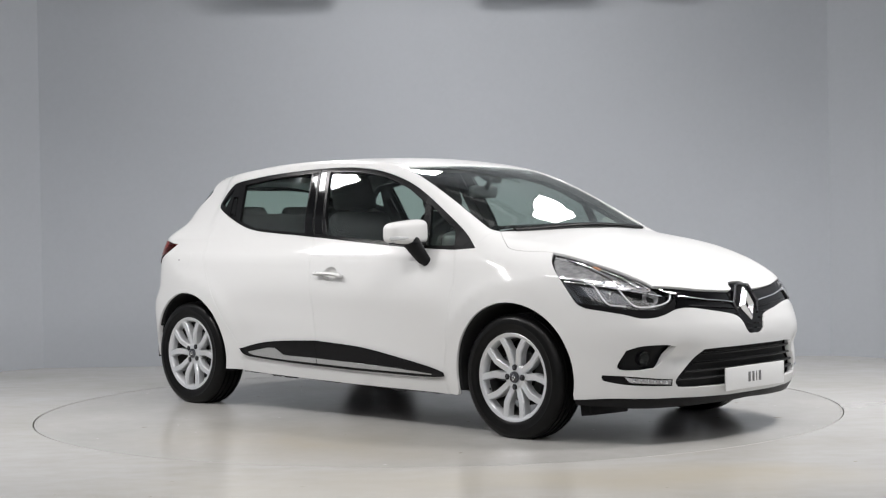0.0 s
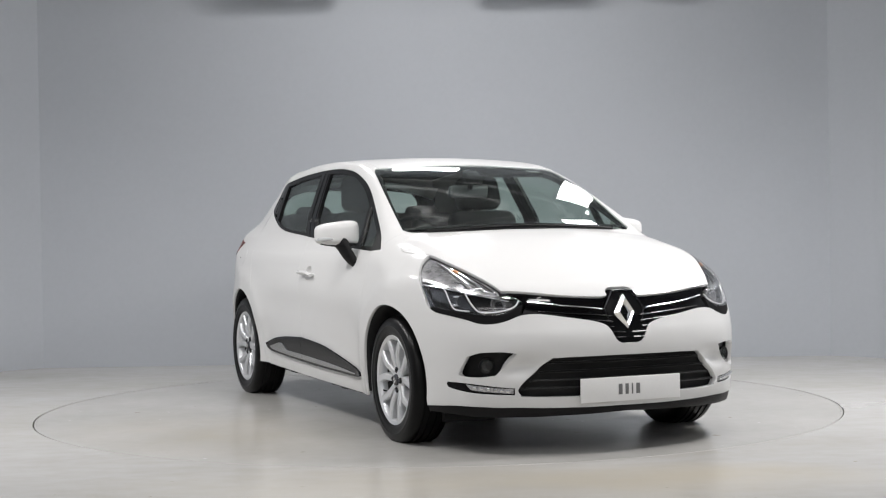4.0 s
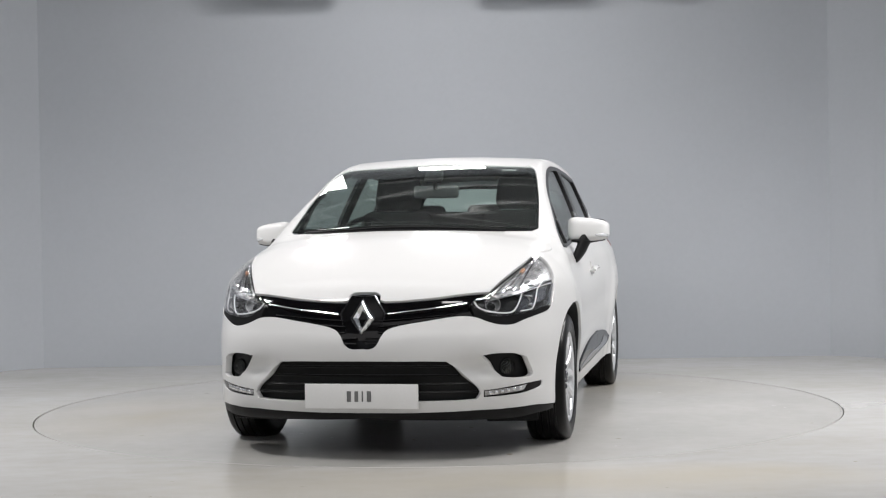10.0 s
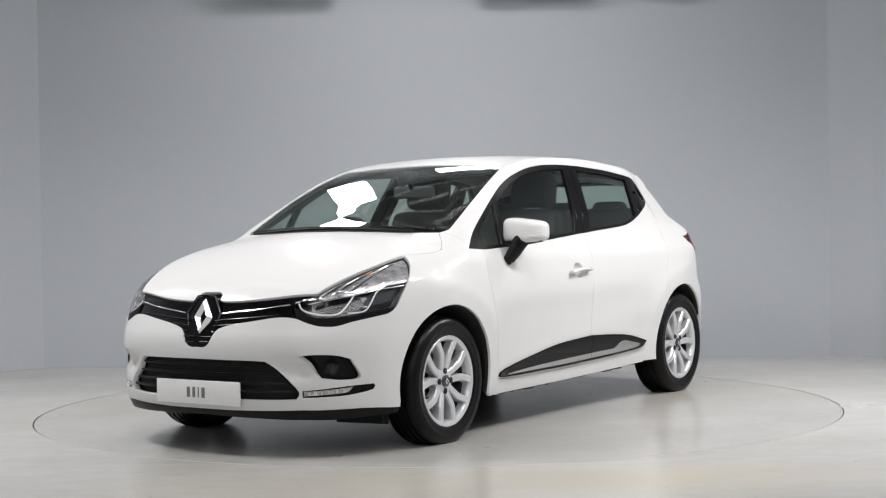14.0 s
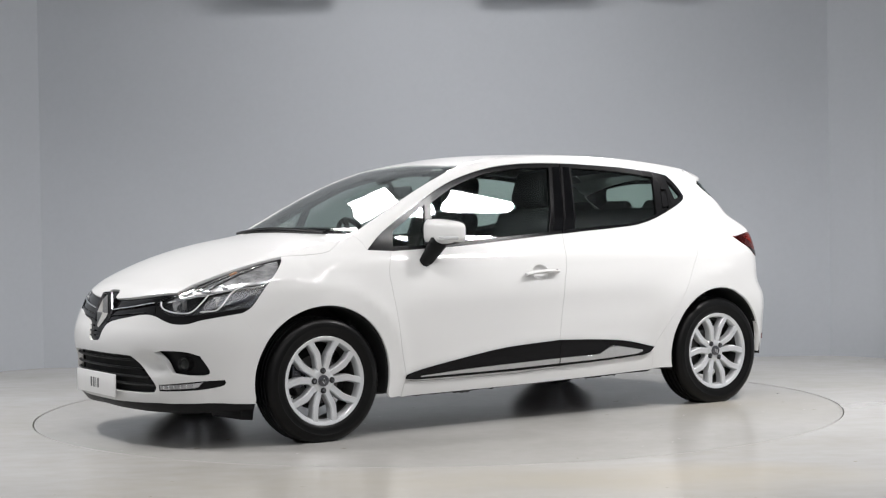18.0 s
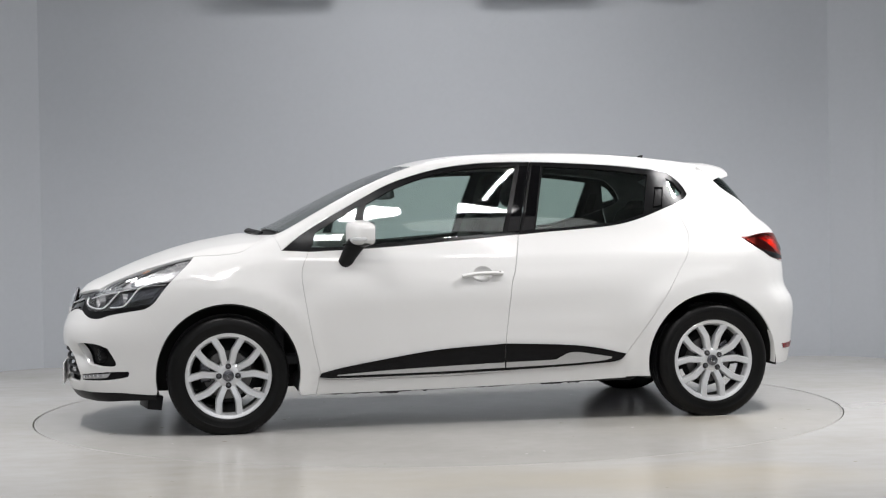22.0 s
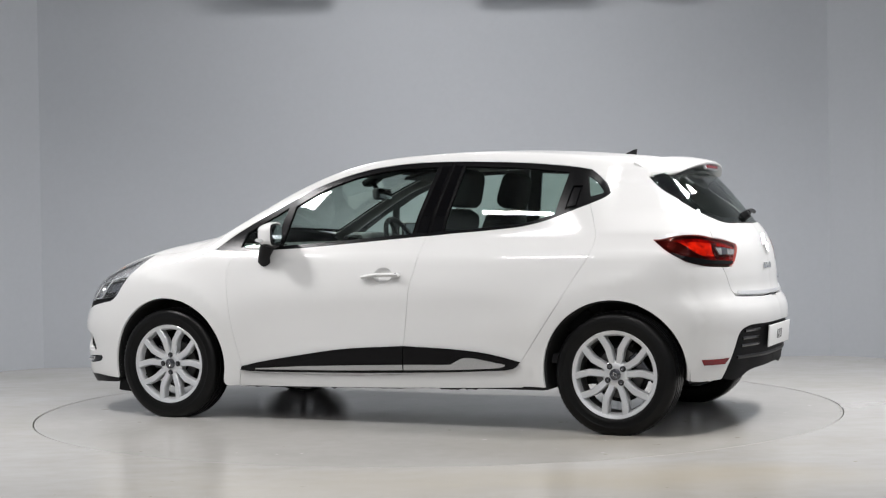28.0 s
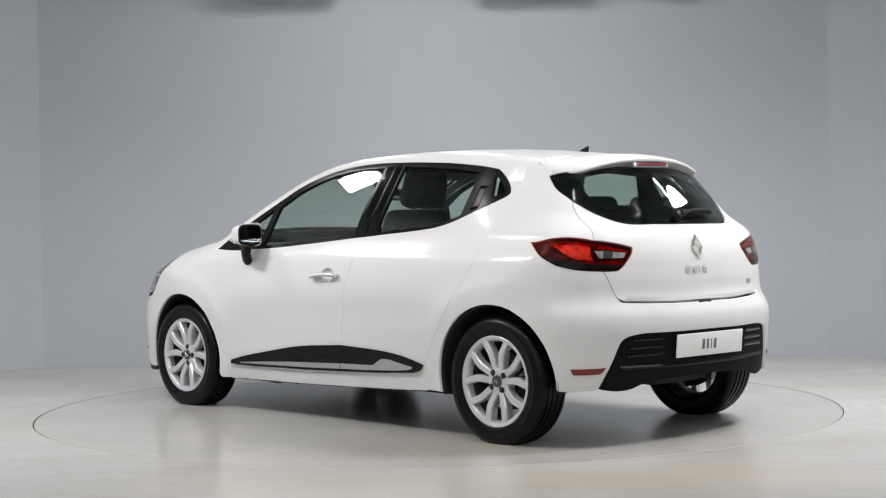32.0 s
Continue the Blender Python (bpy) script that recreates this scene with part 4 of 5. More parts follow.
# tail: gate, window, bumper, lamps
gate_ring = whole(R((0, 1.038), (0.2, 1.038), (0.384, 1.041), (0.493, 1.082), (0.57, 1.150)), gate_side, R((0.62, 0.964), (0.54, 0.953), (0.430, 0.930)), R((0.430, 0.930), (0.440, 0.903), (0.496, 0.846), (0.531, 0.823)),
                  R((0.531, 0.823), (0.608, 0.821)), R((0.608, 0.821), (0.591, 0.782), (0.570, 0.73), (0.548, 0.692), (0.506, 0.677)), R((0.506, 0.677), (0.25, 0.668), (0, 0.667)))
gate = panel("tailgate", gate_ring, "R", PAINT, car, "white tailgate", gap=0.0035, back=LINING)
panel("gate_strip", whole(R((0, 0.687), (0.25, 0.689), (0.50, 0.698)), R((0.50, 0.698), (0.512, 0.688), (0.49, 0.680)), R((0.49, 0.680), (0.25, 0.671), (0, 0.670))), "R", ALLOY, gate, "silver strip along the tailgate's lower edge", lift=0.006, thick=0.01, gap=0)
part("gate_button", rbox(0.02, 0.10, 0.02, 0.006, Matrix.Translation((-1.905, 0, 0.655))), PLASTIC, gate)
rear_ring2 = whole(R((0, 1.325), (0.31, 1.319), (0.49, 1.300), (0.555, 1.276)), glass_rear_side[::-1], R((0.57, 1.157), (0.493, 1.087), (0.384, 1.045), (0.2, 1.042), (0, 1.042)))
rear_hole = whole(R((0, 1.30), (0.3, 1.293), (0.42, 1.275)), R((0.42, 1.275), (0.475, 1.21), (0.465, 1.14)), R((0.465, 1.14), (0.40, 1.085), (0.3, 1.07), (0, 1.066)))
rw = panel("rear_window", rear_ring2, "R", SIDE_GLASS, gate, "tinted rear window with black border", gap=0.001, thick=0.004, lift=-0.002)
panel("black_border", rear_ring2, "R", GLOSS_BLACK, rw, holes=[rear_hole], gap=0.001, thick=0.004, lift=-0.007)
insert = [R((0, 0.531), (0.317, 0.530), (0.452, 0.530), (0.535, 0.520)), R((0.535, 0.520), (0.575, 0.495), (0.611, 0.405), (0.648, 0.315), (0.664, 0.278))]
rb = panel("rear_bumper", whole(R((0, 0.660), (0.25, 0.661), (0.506, 0.670), (0.548, 0.684), (0.570, 0.724), (0.591, 0.776), (0.612, 0.818)), np.vstack([R((0.612, 0.818), (0.68, 0.822)), S((-1.71, 0.830), (-1.642, 0.850))]),
                                bumper_seam[::-1], arc(-1.2945, 111.7, 184), S((-1.659, 0.272), (-1.70, 0.268)), np.vstack([S((-1.70, 0.268)), R((0.70, 0.272), (0.668, 0.275))]), insert[1][::-1], insert[0][::-1]),
           "R", PAINT, car, "white painted rear bumper", gap=-0.0012, thick=0.03, back=PLASTIC)
valance = panel("lower_valance", whole(insert[0], insert[1], R((0.664, 0.278), (0.60, 0.262), (0.53, 0.258), (0.47, 0.268), (0.41, 0.29), (0.3, 0.302), (0, 0.307))), "R", MATTE_BLACK, rb, "black rear valance", gap=0.0, lift=-0.012, thick=0.03)
for z, a, b in ((0.498, 0.33, 0.505), (0.462, 0.33, 0.52), (0.426, 0.33, 0.53)):
    both("valance_rib", strip(R((a, z), ((a + b) / 2, z), (b, z)), 0.011, -0.015, 0.8), GLOSS_BLACK, rb)
part("valance_rib", strip(R((-0.56, 0.37), (-0.3, 0.365), (0, 0.364), (0.3, 0.365), (0.56, 0.37)), 0.013, -0.017, 0.8), PLASTIC, rb)
panel("rear_reflector", ring(R((0.768, 0.374), (0.636, 0.377)), R((0.636, 0.377), (0.66, 0.349)), R((0.66, 0.349), (0.757, 0.347)), R((0.757, 0.347), (0.768, 0.374))), "R", DARK_RED, rb, "red rear reflector", left_right=True, lift=0.003, thick=0.006, gap=0)
tail_ring = ring(lamp_over, R((0.62, 0.962), (0.54, 0.952), (0.430, 0.929)), R((0.430, 0.929), (0.440, 0.903), (0.496, 0.846), (0.531, 0.826)), np.vstack([R((0.531, 0.826)), S((-1.71, 0.833), (-1.642, 0.854))]), lamp_under)
tails = panel("tail_lamp", tail_ring, "R", TAIL_LENS, car, "red tail lamp with clear centre and dark edge", left_right=True, gap=0.0012, thick=0.004, lift=0.003)
panel("housing", tail_ring, "R", LAMP_SHADE, tails, left_right=True, gap=-0.002, thick=0.004, lift=-0.014)
panel("red_light", ring(np.vstack([S((-1.575, 0.955)), R((0.64, 0.955), (0.46, 0.918))]), R((0.46, 0.918), (0.455, 0.905)), R((0.455, 0.905), (0.60, 0.925)), R((0.60, 0.925), (0.66, 0.90), (0.60, 0.872), (0.485, 0.872)),
                        R((0.485, 0.872), (0.51, 0.850)), np.vstack([R((0.51, 0.850), (0.66, 0.848)), S((-1.665, 0.872), (-1.60, 0.955))])), "R", RED, tails,
      "bright red light guide", left_right=True, gap=0.001, thick=0.006, lift=-0.009)
panel("inner_reflector", ring(np.vstack([S((-1.62, 0.945)), R((0.655, 0.940))]), R((0.655, 0.940), (0.615, 0.930), (0.645, 0.905), (0.625, 0.878)), np.vstack([R((0.625, 0.878), (0.66, 0.874)), S((-1.655, 0.888), (-1.62, 0.945))])), "R", LAMP_ORANGE, tails, "orange-red reflector field", left_right=True, gap=0.001, thick=0.004, lift=-0.006)
panel("outer_shade", ring(np.vstack([S((-1.50, 0.957), (-1.56, 0.958), (-1.625, 0.940))]), np.vstack([S((-1.625, 0.940), (-1.69, 0.895)), R((0.69, 0.872), (0.64, 0.858))]), np.vstack([R((0.64, 0.858)), S((-1.655, 0.872), (-1.575, 0.908), (-1.50, 0.957))])), "R", LAMP_SHADE, tails, left_right=True, gap=0.001, thick=0.004, lift=-0.004)
panel("clear_strip", ring(R((0.635, 0.916), (0.475, 0.903)), R((0.475, 0.903), (0.495, 0.878)), R((0.495, 0.878), (0.62, 0.880)), R((0.62, 0.880), (0.635, 0.916))), "R", REVERSE, tails, "clear reversing light strip", left_right=True, gap=0.001, thick=0.006, lift=0.0045)
panel("dark_divider", ring(R((0.640, 0.944), (0.606, 0.938)), R((0.606, 0.938), (0.618, 0.90), (0.612, 0.858)), R((0.612, 0.858), (0.634, 0.858)), R((0.634, 0.858), (0.652, 0.90), (0.640, 0.944))), "R", LAMP_SHADE, tails, left_right=True, gap=0, thick=0.004, lift=-0.003)
panel("dark_divider", ring(R((0.592, 0.916), (0.548, 0.910)), R((0.548, 0.910), (0.558, 0.880)), R((0.558, 0.880), (0.602, 0.880)), R((0.602, 0.880), (0.592, 0.916))), "R", CHROME_DARK, tails, left_right=True, gap=0, thick=0.004, lift=0.006)
panel("dark_edge", ring(np.vstack([S((-1.575, 0.896), (-1.642, 0.858), (-1.71, 0.837)), R((0.535, 0.830))]), R((0.535, 0.830), (0.512, 0.846)), np.vstack([R((0.512, 0.846), (0.60, 0.852), (0.68, 0.856)), S((-1.650, 0.876), (-1.575, 0.896))])), "R", GLOSS_BLACK, tails,
      left_right=True, gap=0, thick=0.004, lift=0.0045)

# roof spoiler with the high brake lamp
bm = bmesh.new()
rows_ = []
for y in np.linspace(-0.535, 0.535, 33):
    e = abs(y) / 0.535
    xr = -1.605 + 0.10 * e ** 2.2 + 0.10 * max(0, e - 0.82) / 0.18
    x0 = -1.362 + 0.04 * e ** 2
    zt0 = float(top_line(x0) - crown(x0) * y * y) - 0.012 * e ** 4
    zt1 = 1.366 - 0.085 * e ** 2.4
    prof = [(x0, zt0 + 0.001)] + [(x0 + (xr - x0) * u, zt0 + (zt1 - zt0) * u + 0.012 * math.sin(math.pi * u)) for u in (0.25, 0.5, 0.75, 0.93)] + [(xr, zt1 - 0.006), (xr + 0.002, zt1 - 0.014), (xr + 0.03, zt1 - 0.026), (-1.50 + 0.06 * e ** 2, zt1 - 0.045 - 0.01 * e), (x0, zt0 - 0.05)]
    rows_.append([bm.verts.new((a, y, b)) for a, b in prof])
for a, b in zip(rows_, rows_[1:]):
    for k in range(len(a) - 1):
        bm.faces.new((a[k], b[k], b[k + 1], a[k + 1]))
bm.faces.new(rows_[0])
bm.faces.new(rows_[-1][::-1])
spoiler = part("roof_spoiler", bm, PAINT, gate, "white roof spoiler", 50)
part("brake_lamp", rbox(0.02, 0.235, 0.018, 0.005, Matrix.Translation((-1.588, 0, 1.333)) @ pose(0, 0, 0, 0, 25)), DARK_RED, gate, "high-level dark red brake lamp")
part("brake_lamp_bezel", rbox(0.018, 0.27, 0.028, 0.006, Matrix.Translation((-1.584, 0, 1.333)) @ pose(0, 0, 0, 0, 25)), ALLOY, gate)

# plates: plain bars where the writing is
def plate(name, m, parent, label):
    p = part(name, rbox(0.52, 0.111, 0.008, 0.003, m), PLATE, parent, label)
    for k, w in enumerate((0.020, 0.017, 0.007, 0.020)):
        part("writing_bar", rbox(w, 0.048, 0.002, 0.0006, m @ pose(-0.056 + (0, 0.034, 0.062, 0.092)[k], 0, 0.0045)), INK, p)
    return p


plate("front_plate", Matrix.Translation((2.141, 0, 0.2885)) @ pose(0, 0, 0, 90, 0, 90), car, "white front plate with dark writing bars")
plate("rear_plate", Matrix.Translation((-1.938, 0, 0.457)) @ pose(0, 0, 0, 90, 0, -90) @ pose(0, 0, 0, 5), car, "white rear plate with dark writing bars")

# rear badge and wording
rear_m = Matrix.Translation((-1.866, 0, 0.925)) @ pose(0, 0, 0, 90, 0, -90) @ pose(0, 0, 0, -15)
part("rear_emblem", ring_prism([(0, 0.062), (0.040, 0), (0, -0.062), (-0.040, 0)], [(0, 0.036), (0.022, 0), (0, -0.036), (-0.022, 0)], 0.012, rear_m), CHROME, gate, "chrome diamond badge", 20)
for k, w in enumerate((0.036, 0.026, 0.008, 0.036)):
    part("badge_bar", rbox(w, 0.030, 0.004, 0.001, Matrix.Translation((-1.886, 0.02, 0.815)) @ pose(0, 0, 0, 90, 0, -90) @ pose((-0.072, -0.022, 0.014, 0.056)[k], 0, 0, -6)), CHROME, gate)
at = Vector(on_body(R((-0.45, 0.742)), 0.002)[0])
part("badge_bar", rbox(0.045, 0.022, 0.003, 0.001, Matrix.Translation(at) @ pose(0, 0, 0, 90, 0, -90 - 10)), CHROME, gate)

# door handles, mirrors
for sgn, door in ((1, front_doors[0]), (-1, front_doors[1])):
    mid = dish_ring.mean(0)
    cup = bmesh.new()
    rows_ = [[cup.verts.new(v) for v in on_body(mid + (dish_ring - mid) * k, -d)] for k, d in ((1.03, 0.0015), (0.97, 0.003), (0.88, 0.010), (0.7, 0.017), (0.45, 0.021), (0.2, 0.022))]
    for a, b in zip(rows_, rows_[1:]):
        for k in range(40):
            cup.faces.new((a[k], a[(k + 1) % 40], b[(k + 1) % 40], b[k]))
    cup.faces.new(rows_[-1])
    path = [Vector(v) for v in on_body(curve(S((0.078, 0.776), (0.02, 0.785), (-0.06, 0.789), (-0.138, 0.788))), 0.022)]
    n = len(path)
    grip = tube(path, [0.006 + 0.011 * math.sin(math.pi * min(1, (k + 1) / (n * 0.45))) ** 0.6 if k < n * 0.225 else 0.0165 for k in range(n)], 10, 0.62)
    foot = rbox(0.03, 0.03, 0.02, 0.006, Matrix.Translation(Vector(on_body(S((-0.118, 0.788)), 0.008)[0])))
    foot2 = rbox(0.025, 0.026, 0.016, 0.006, Matrix.Translation(Vector(on_body(S((0.058, 0.779)), 0.008)[0])))
    bms = [cup, joined(grip, foot, foot2)]
    if sgn < 0:
        bms = [mirrored(b) for b in bms]
    h = part("handle", bms[1], PAINT, door, "white door handle")
    part("handle_cup", bms[0], PAINT, h)
    key = lathe([(0.001, 0.002), (0.007, 0.0015), (0.008, -0.004)], Matrix.Translation(Vector(on_body(S((-0.122, 0.788)), 0.033)[0])) @ pose(0, 0, 0, -90), 16)
    part("lock", key if sgn > 0 else mirrored(key), DARK, h)

    shell = bmesh.new()
    bmesh.ops.create_uvsphere(shell, u_segments=40, v_segments=24, radius=1)
    for v in shell.verts:
        x, y, z = v.co
        f = lambda c, e: math.copysign(abs(c) ** e, c)
        x, y, z = f(x, 0.66), f(y, 0.48), f(z, 0.46)
        x = max(x, -0.35)
        v.co = (x * 0.068 - 0.033 * y + 0.0, y * 0.104, z * 0.062 * (1 - 0.16 * y) - 0.004 * y)
    place_ = Matrix.Translation((0.60, 0.872, 1.012)) @ pose(0, 0, 0, 0, 0, -4)
    bmesh.ops.transform(shell, matrix=place_, verts=shell.verts[:])
    glass = prism([(0.090 * f(math.cos(a), 0.55), 0.050 * f(math.sin(a), 0.55)) for a in np.linspace(0, 2 * math.pi, 32, endpoint=False)], 0.003, place_ @ pose(-0.031, 0, 0, 90, 0, -90 + 17))
    rim = prism([(0.099 * f(math.cos(a), 0.5), 0.059 * f(math.sin(a), 0.5)) for a in np.linspace(0, 2 * math.pi, 32, endpoint=False)], 0.006, place_ @ pose(-0.0235, 0, 0, 90, 0, -90 + 17), 0.002)
    stalk = tube([(0.675, 0.79, 0.845), (0.685, 0.812, 0.865), (0.668, 0.835, 0.905), (0.64, 0.85, 0.952), (0.625, 0.86, 0.975)], [0.030, 0.038, 0.040, 0.046, 0.05], 14, 0.62, Vector((0, 1, 0.4)))
    base = prism([(0.10 * math.cos(a), 0.012 * math.sin(a)) for a in np.linspace(0, 2 * math.pi, 24, endpoint=False)], 0.006, place_ @ pose(0, 0, -0.058))
    under = tube([(0.69, 0.80, 0.955), (0.60, 0.86, 0.953), (0.585, 0.955, 0.962)], [0.02, 0.036, 0.02], 12, 0.4)
    blink = tube([Vector((0.672, 0.915, 0.985)), Vector((0.648, 0.950, 0.983)), Vector((0.603, 0.968, 0.982)), Vector((0.57, 0.966, 0.983))], [0.004, 0.009, 0.010, 0.005], 8, 1.1)
    bms = [shell, glass, joined(stalk, under, base), blink, rim]
    if sgn < 0:
        bms = [mirrored(b) for b in bms]
    m_ = part("door_mirror", bms[0], PAINT, door, "white door mirror on a black foot")
    part("mirror_glass", bms[1], MIRROR, m_, "mirror glass")
    part("mirror_rim", bms[4], PLASTIC, m_, "black inner edge of the mirror")
    part("mirror_foot", bms[2], PLASTIC, m_, "black mirror foot")
    part("side_repeater", bms[3], LAMP_CLEAR, m_, "clear side indicator")

# round filler flap on the right rear side
flap_ring = S(*[(-1.345 + 0.062 * math.cos(a), 0.862 + 0.055 * math.sin(a)) for a in np.linspace(0, 2 * math.pi, 40, endpoint=False)])
flaps = panel("filler_flap", flap_ring, "O", PAINT, body_side, "round painted filler flap", left_right=True, gap=0, lift=0.0012, thick=0.004)
bpy.data.objects.remove(flaps[0])
dot = Vector(on_body(S((-1.398, 0.862)), 0.001)[0])
part("flap_notch", mirrored(lathe([(0.001, 0.002), (0.004, 0.0015), (0.005, -0.004)], Matrix.Translation(dot) @ pose(0, 0, 0, -90), 12)), DARK, flaps[1])

# roof aerial, wipers
fin = prism([(0.040, 0), (-0.026, 0.028), (-0.044, 0.031), (-0.040, 0)], 0.012, Matrix.Translation((-1.14, 0.006, float(top_line(-1.14)) - 0.004)) @ pose(0, 0, 0, 90), 0.003)
part("roof_aerial", fin, PLASTIC, car, "black roof aerial fin")
for pts_, w in (((1.10, 0.50), (1.14, 0.20), (1.135, -0.12)), None), (((1.135, -0.02), (1.13, -0.30), (1.08, -0.55)), None):
    path = [Vector(v) for v in on_body(curve(T(*pts_)), 0.012)]
    wp = part("wiper", tube(path, 0.007, 6), PLASTIC, car, "black windscreen wiper")
    part("wiper_blade", tube([p - Vector((0.012, 0, -0.004)) for p in path], 0.005, 6, 1.6), RUBBER, wp)
rwp = on_body(curve(R((0.02, 1.075), (-0.12, 1.088), (-0.25, 1.082))), 0.022)
rw_ = part("rear_wiper", tube([Vector(v) for v in rwp], [0.017] * 3 + [0.011] * (len(rwp) - 3), 8), PLASTIC, gate, "black rear wiper")
part("wiper_pivot", lathe([(0.001, 0.035), (0.02, 0.03), (0.026, 0.0)], Matrix.Translation(Vector(on_body(R((0.03, 1.072)), -0.002)[0])) @ Vector((-0.85, 0, 0.5)).to_track_quat("Z", "Y").to_matrix().to_4x4(), 20), PLASTIC, rw_)
panel("windscreen_sticker", ring(T((0.335, 0.37), (0.33, 0.45)), T((0.33, 0.45), (0.36, 0.45)), T((0.36, 0.45), (0.365, 0.37)), T((0.365, 0.37), (0.335, 0.37))), "T", PLATE, ws, "small pale sticker", lift=-0.010, thick=0.001, gap=0)

# ---------------------------------------------------------------- wheels
def build_wheel():
    """A wheel at the origin, its face towards +y, with parts."""
    up = pose(0, 0, 0, -90)
    w = tagged(new("wheel"), "silver alloy wheel with black tyre")
    prof = [(0.213, -0.085), (0.225, -0.096), (0.255, -0.1), (0.285, -0.096), (0.302, -0.085), (0.3095, -0.07)]
    for y in (-0.05, -0.018, 0.018, 0.05):
        prof += [(0.311, y - 0.006), (0.305, y - 0.0045), (0.305, y + 0.0045), (0.311, y + 0.006)]
    prof += [(0.3095, 0.07), (0.304, 0.083), (0.295, 0.092), (0.284, 0.097), (0.280, 0.0985), (0.262, 0.1005), (0.258, 0.0985), (0.24, 0.0985), (0.226, 0.096), (0.215, 0.087)]
    bm = lathe(prof, up, 144)
    for v in bm.verts:
        r = math.hypot(v.co.x, v.co.z)
        if round(math.degrees(math.atan2(v.co.z, v.co.x)) / 2.5) % 2 == 0 and r > 0.298 and abs(v.co.y) > 0.053:
            v.co.x, v.co.z = v.co.x * (r - 0.0026) / r, v.co.z * (r - 0.0026) / r
        if v.co.z < -0.2985:
            v.co.z = -0.2985
            v.co.y *= 1.03
    part("tyre", bm, RUBBER, w, "black rubber tyre with tread grooves", 30)
    part("rim", lathe([(0.190, 0.046), (0.1915, 0.052), (0.1925, 0.066), (0.1965, 0.080), (0.201, 0.086), (0.2075, 0.0885), (0.2165, 0.0915), (0.2195, 0.0895), (0.220, 0.084)], up, 96), ALLOY, w, "silver alloy rim", 25)
    part("barrel", lathe([(0.206, -0.085), (0.202, -0.06), (0.188, -0.04), (0.185, 0.0), (0.1885, 0.045), (0.1925, 0.0465)], up, 96), BARREL, w, "inner barrel with its shade painted dark")
    part("brake_disc", lathe([(0.07, -0.008), (0.075, 0.0), (0.122, 0.0), (0.124, -0.012), (0.07, -0.014)], up, 64), STEEL, w, "grey steel brake disc")
    # dark disc put behind the spokes in place of the shade there
    part("shade_disc", lathe([(0.001, -0.03), (0.145, -0.03)], up, 48), DARK, w)
    part("caliper", rbox(0.06, 0.05, 0.13, 0.012, Matrix.Translation((0.115, 0.0, 0.03))), CHROME_DARK, w)
    part("hub", lathe([(0.028, 0.071), (0.034, 0.0725), (0.050, 0.071), (0.062, 0.066), (0.070, 0.058), (0.072, 0.02)], up, 48), ALLOY, w)
    cap = part("centre_cap", lathe([(0.001, 0.082), (0.022, 0.0815), (0.0275, 0.079), (0.0285, 0.07)], up, 32), CHROME_DARK, w, "dark centre cap with diamond badge")
    part("badge", ring_prism([(0, 0.017), (0.011, 0), (0, -0.017), (-0.011, 0)], [(0, 0.009), (0.006, 0), (0, -0.009), (-0.006, 0)], 0.003, Matrix.Translation((0, 0.082, 0)) @ pose(0, 0, 0, 90, 0, 180)), CHROME, cap)
    for k in range(4):
        a = math.radians(90 * k)
        # raised dark disc, paints the shade of a bolt recess
        part("bolt_shade_disc", lathe([(0.001, 0.0735), (0.0135, 0.0745), (0.0150, 0.0735), (0.0150, 0.05)], Matrix.Translation((0.048 * math.cos(a), 0, 0.048 * math.sin(a))) @ up, 18), DARK, w)
        part("wheel_bolt", lathe([(0.001, 0.0765), (0.004, 0.077), (0.006, 0.079), (0.0085, 0.078), (0.0092, 0.06)], Matrix.Translation((0.048 * math.cos(a), 0, 0.048 * math.sin(a))) @ up, 14), CHROME_DARK, w)
    for k in range(5):
        for s in (-1, 1):
            mid = math.radians(-90 + 72 * k)
            bm = bmesh.new()
            rows_ = []
            for r, off, wd, y in ((0.040, 19, 0.017, 0.066), (0.060, 19.2, 0.0178, 0.070), (0.090, 20.6, 0.0180, 0.0765), (0.118, 21.3, 0.0184, 0.082), (0.136, 20.9, 0.0190, 0.0845), (0.145, 19.9, 0.0188, 0.0852), (0.172, 17.3, 0.0184, 0.0862), (0.198, 15.2, 0.0195, 0.0868), (0.207, 14.4, 0.024, 0.0872)):
                a = mid + s * math.radians(off)
                c, t = Vector((math.cos(a), 0, math.sin(a))) * r, Vector((-math.sin(a), 0, math.cos(a)))
                rows_.append([bm.verts.new(c + t * (wd * q) + Vector((0, y - d, 0))) for q, d in ((-1.0, 0.045), (-0.95, 0.0075), (-0.68, 0.0), (0, 0.0014), (0.68, 0.0), (0.95, 0.0075), (1.0, 0.045))])
            for a, b in zip(rows_, rows_[1:]):
                for j in range(6):
                    bm.faces.new((a[j], b[j], b[j + 1], a[j + 1]))
                bm.faces.new((a[6], b[6], b[0], a[0]))
            part("spoke", bm, ALLOY, w, smooth=14)
    part("valve", tube([(0.17, 0.06, -0.07), (0.155, 0.08, -0.064)], 0.004, 8), RUBBER, w)
    return w


wheel = build_wheel()
wheel.parent = car
wheel.matrix_basis = pose(1.2945, 0.745, 0.2985)
for m in (pose(-1.2945, 0.745, 0.2985, 0, 216), pose(1.2945, -0.745, 0.2985, 0, 0, 180), pose(-1.2945, -0.745, 0.2985, 0, 0, 180) @ pose(0, 0, 0, 0, 144)):
    copy_thing(wheel, m)

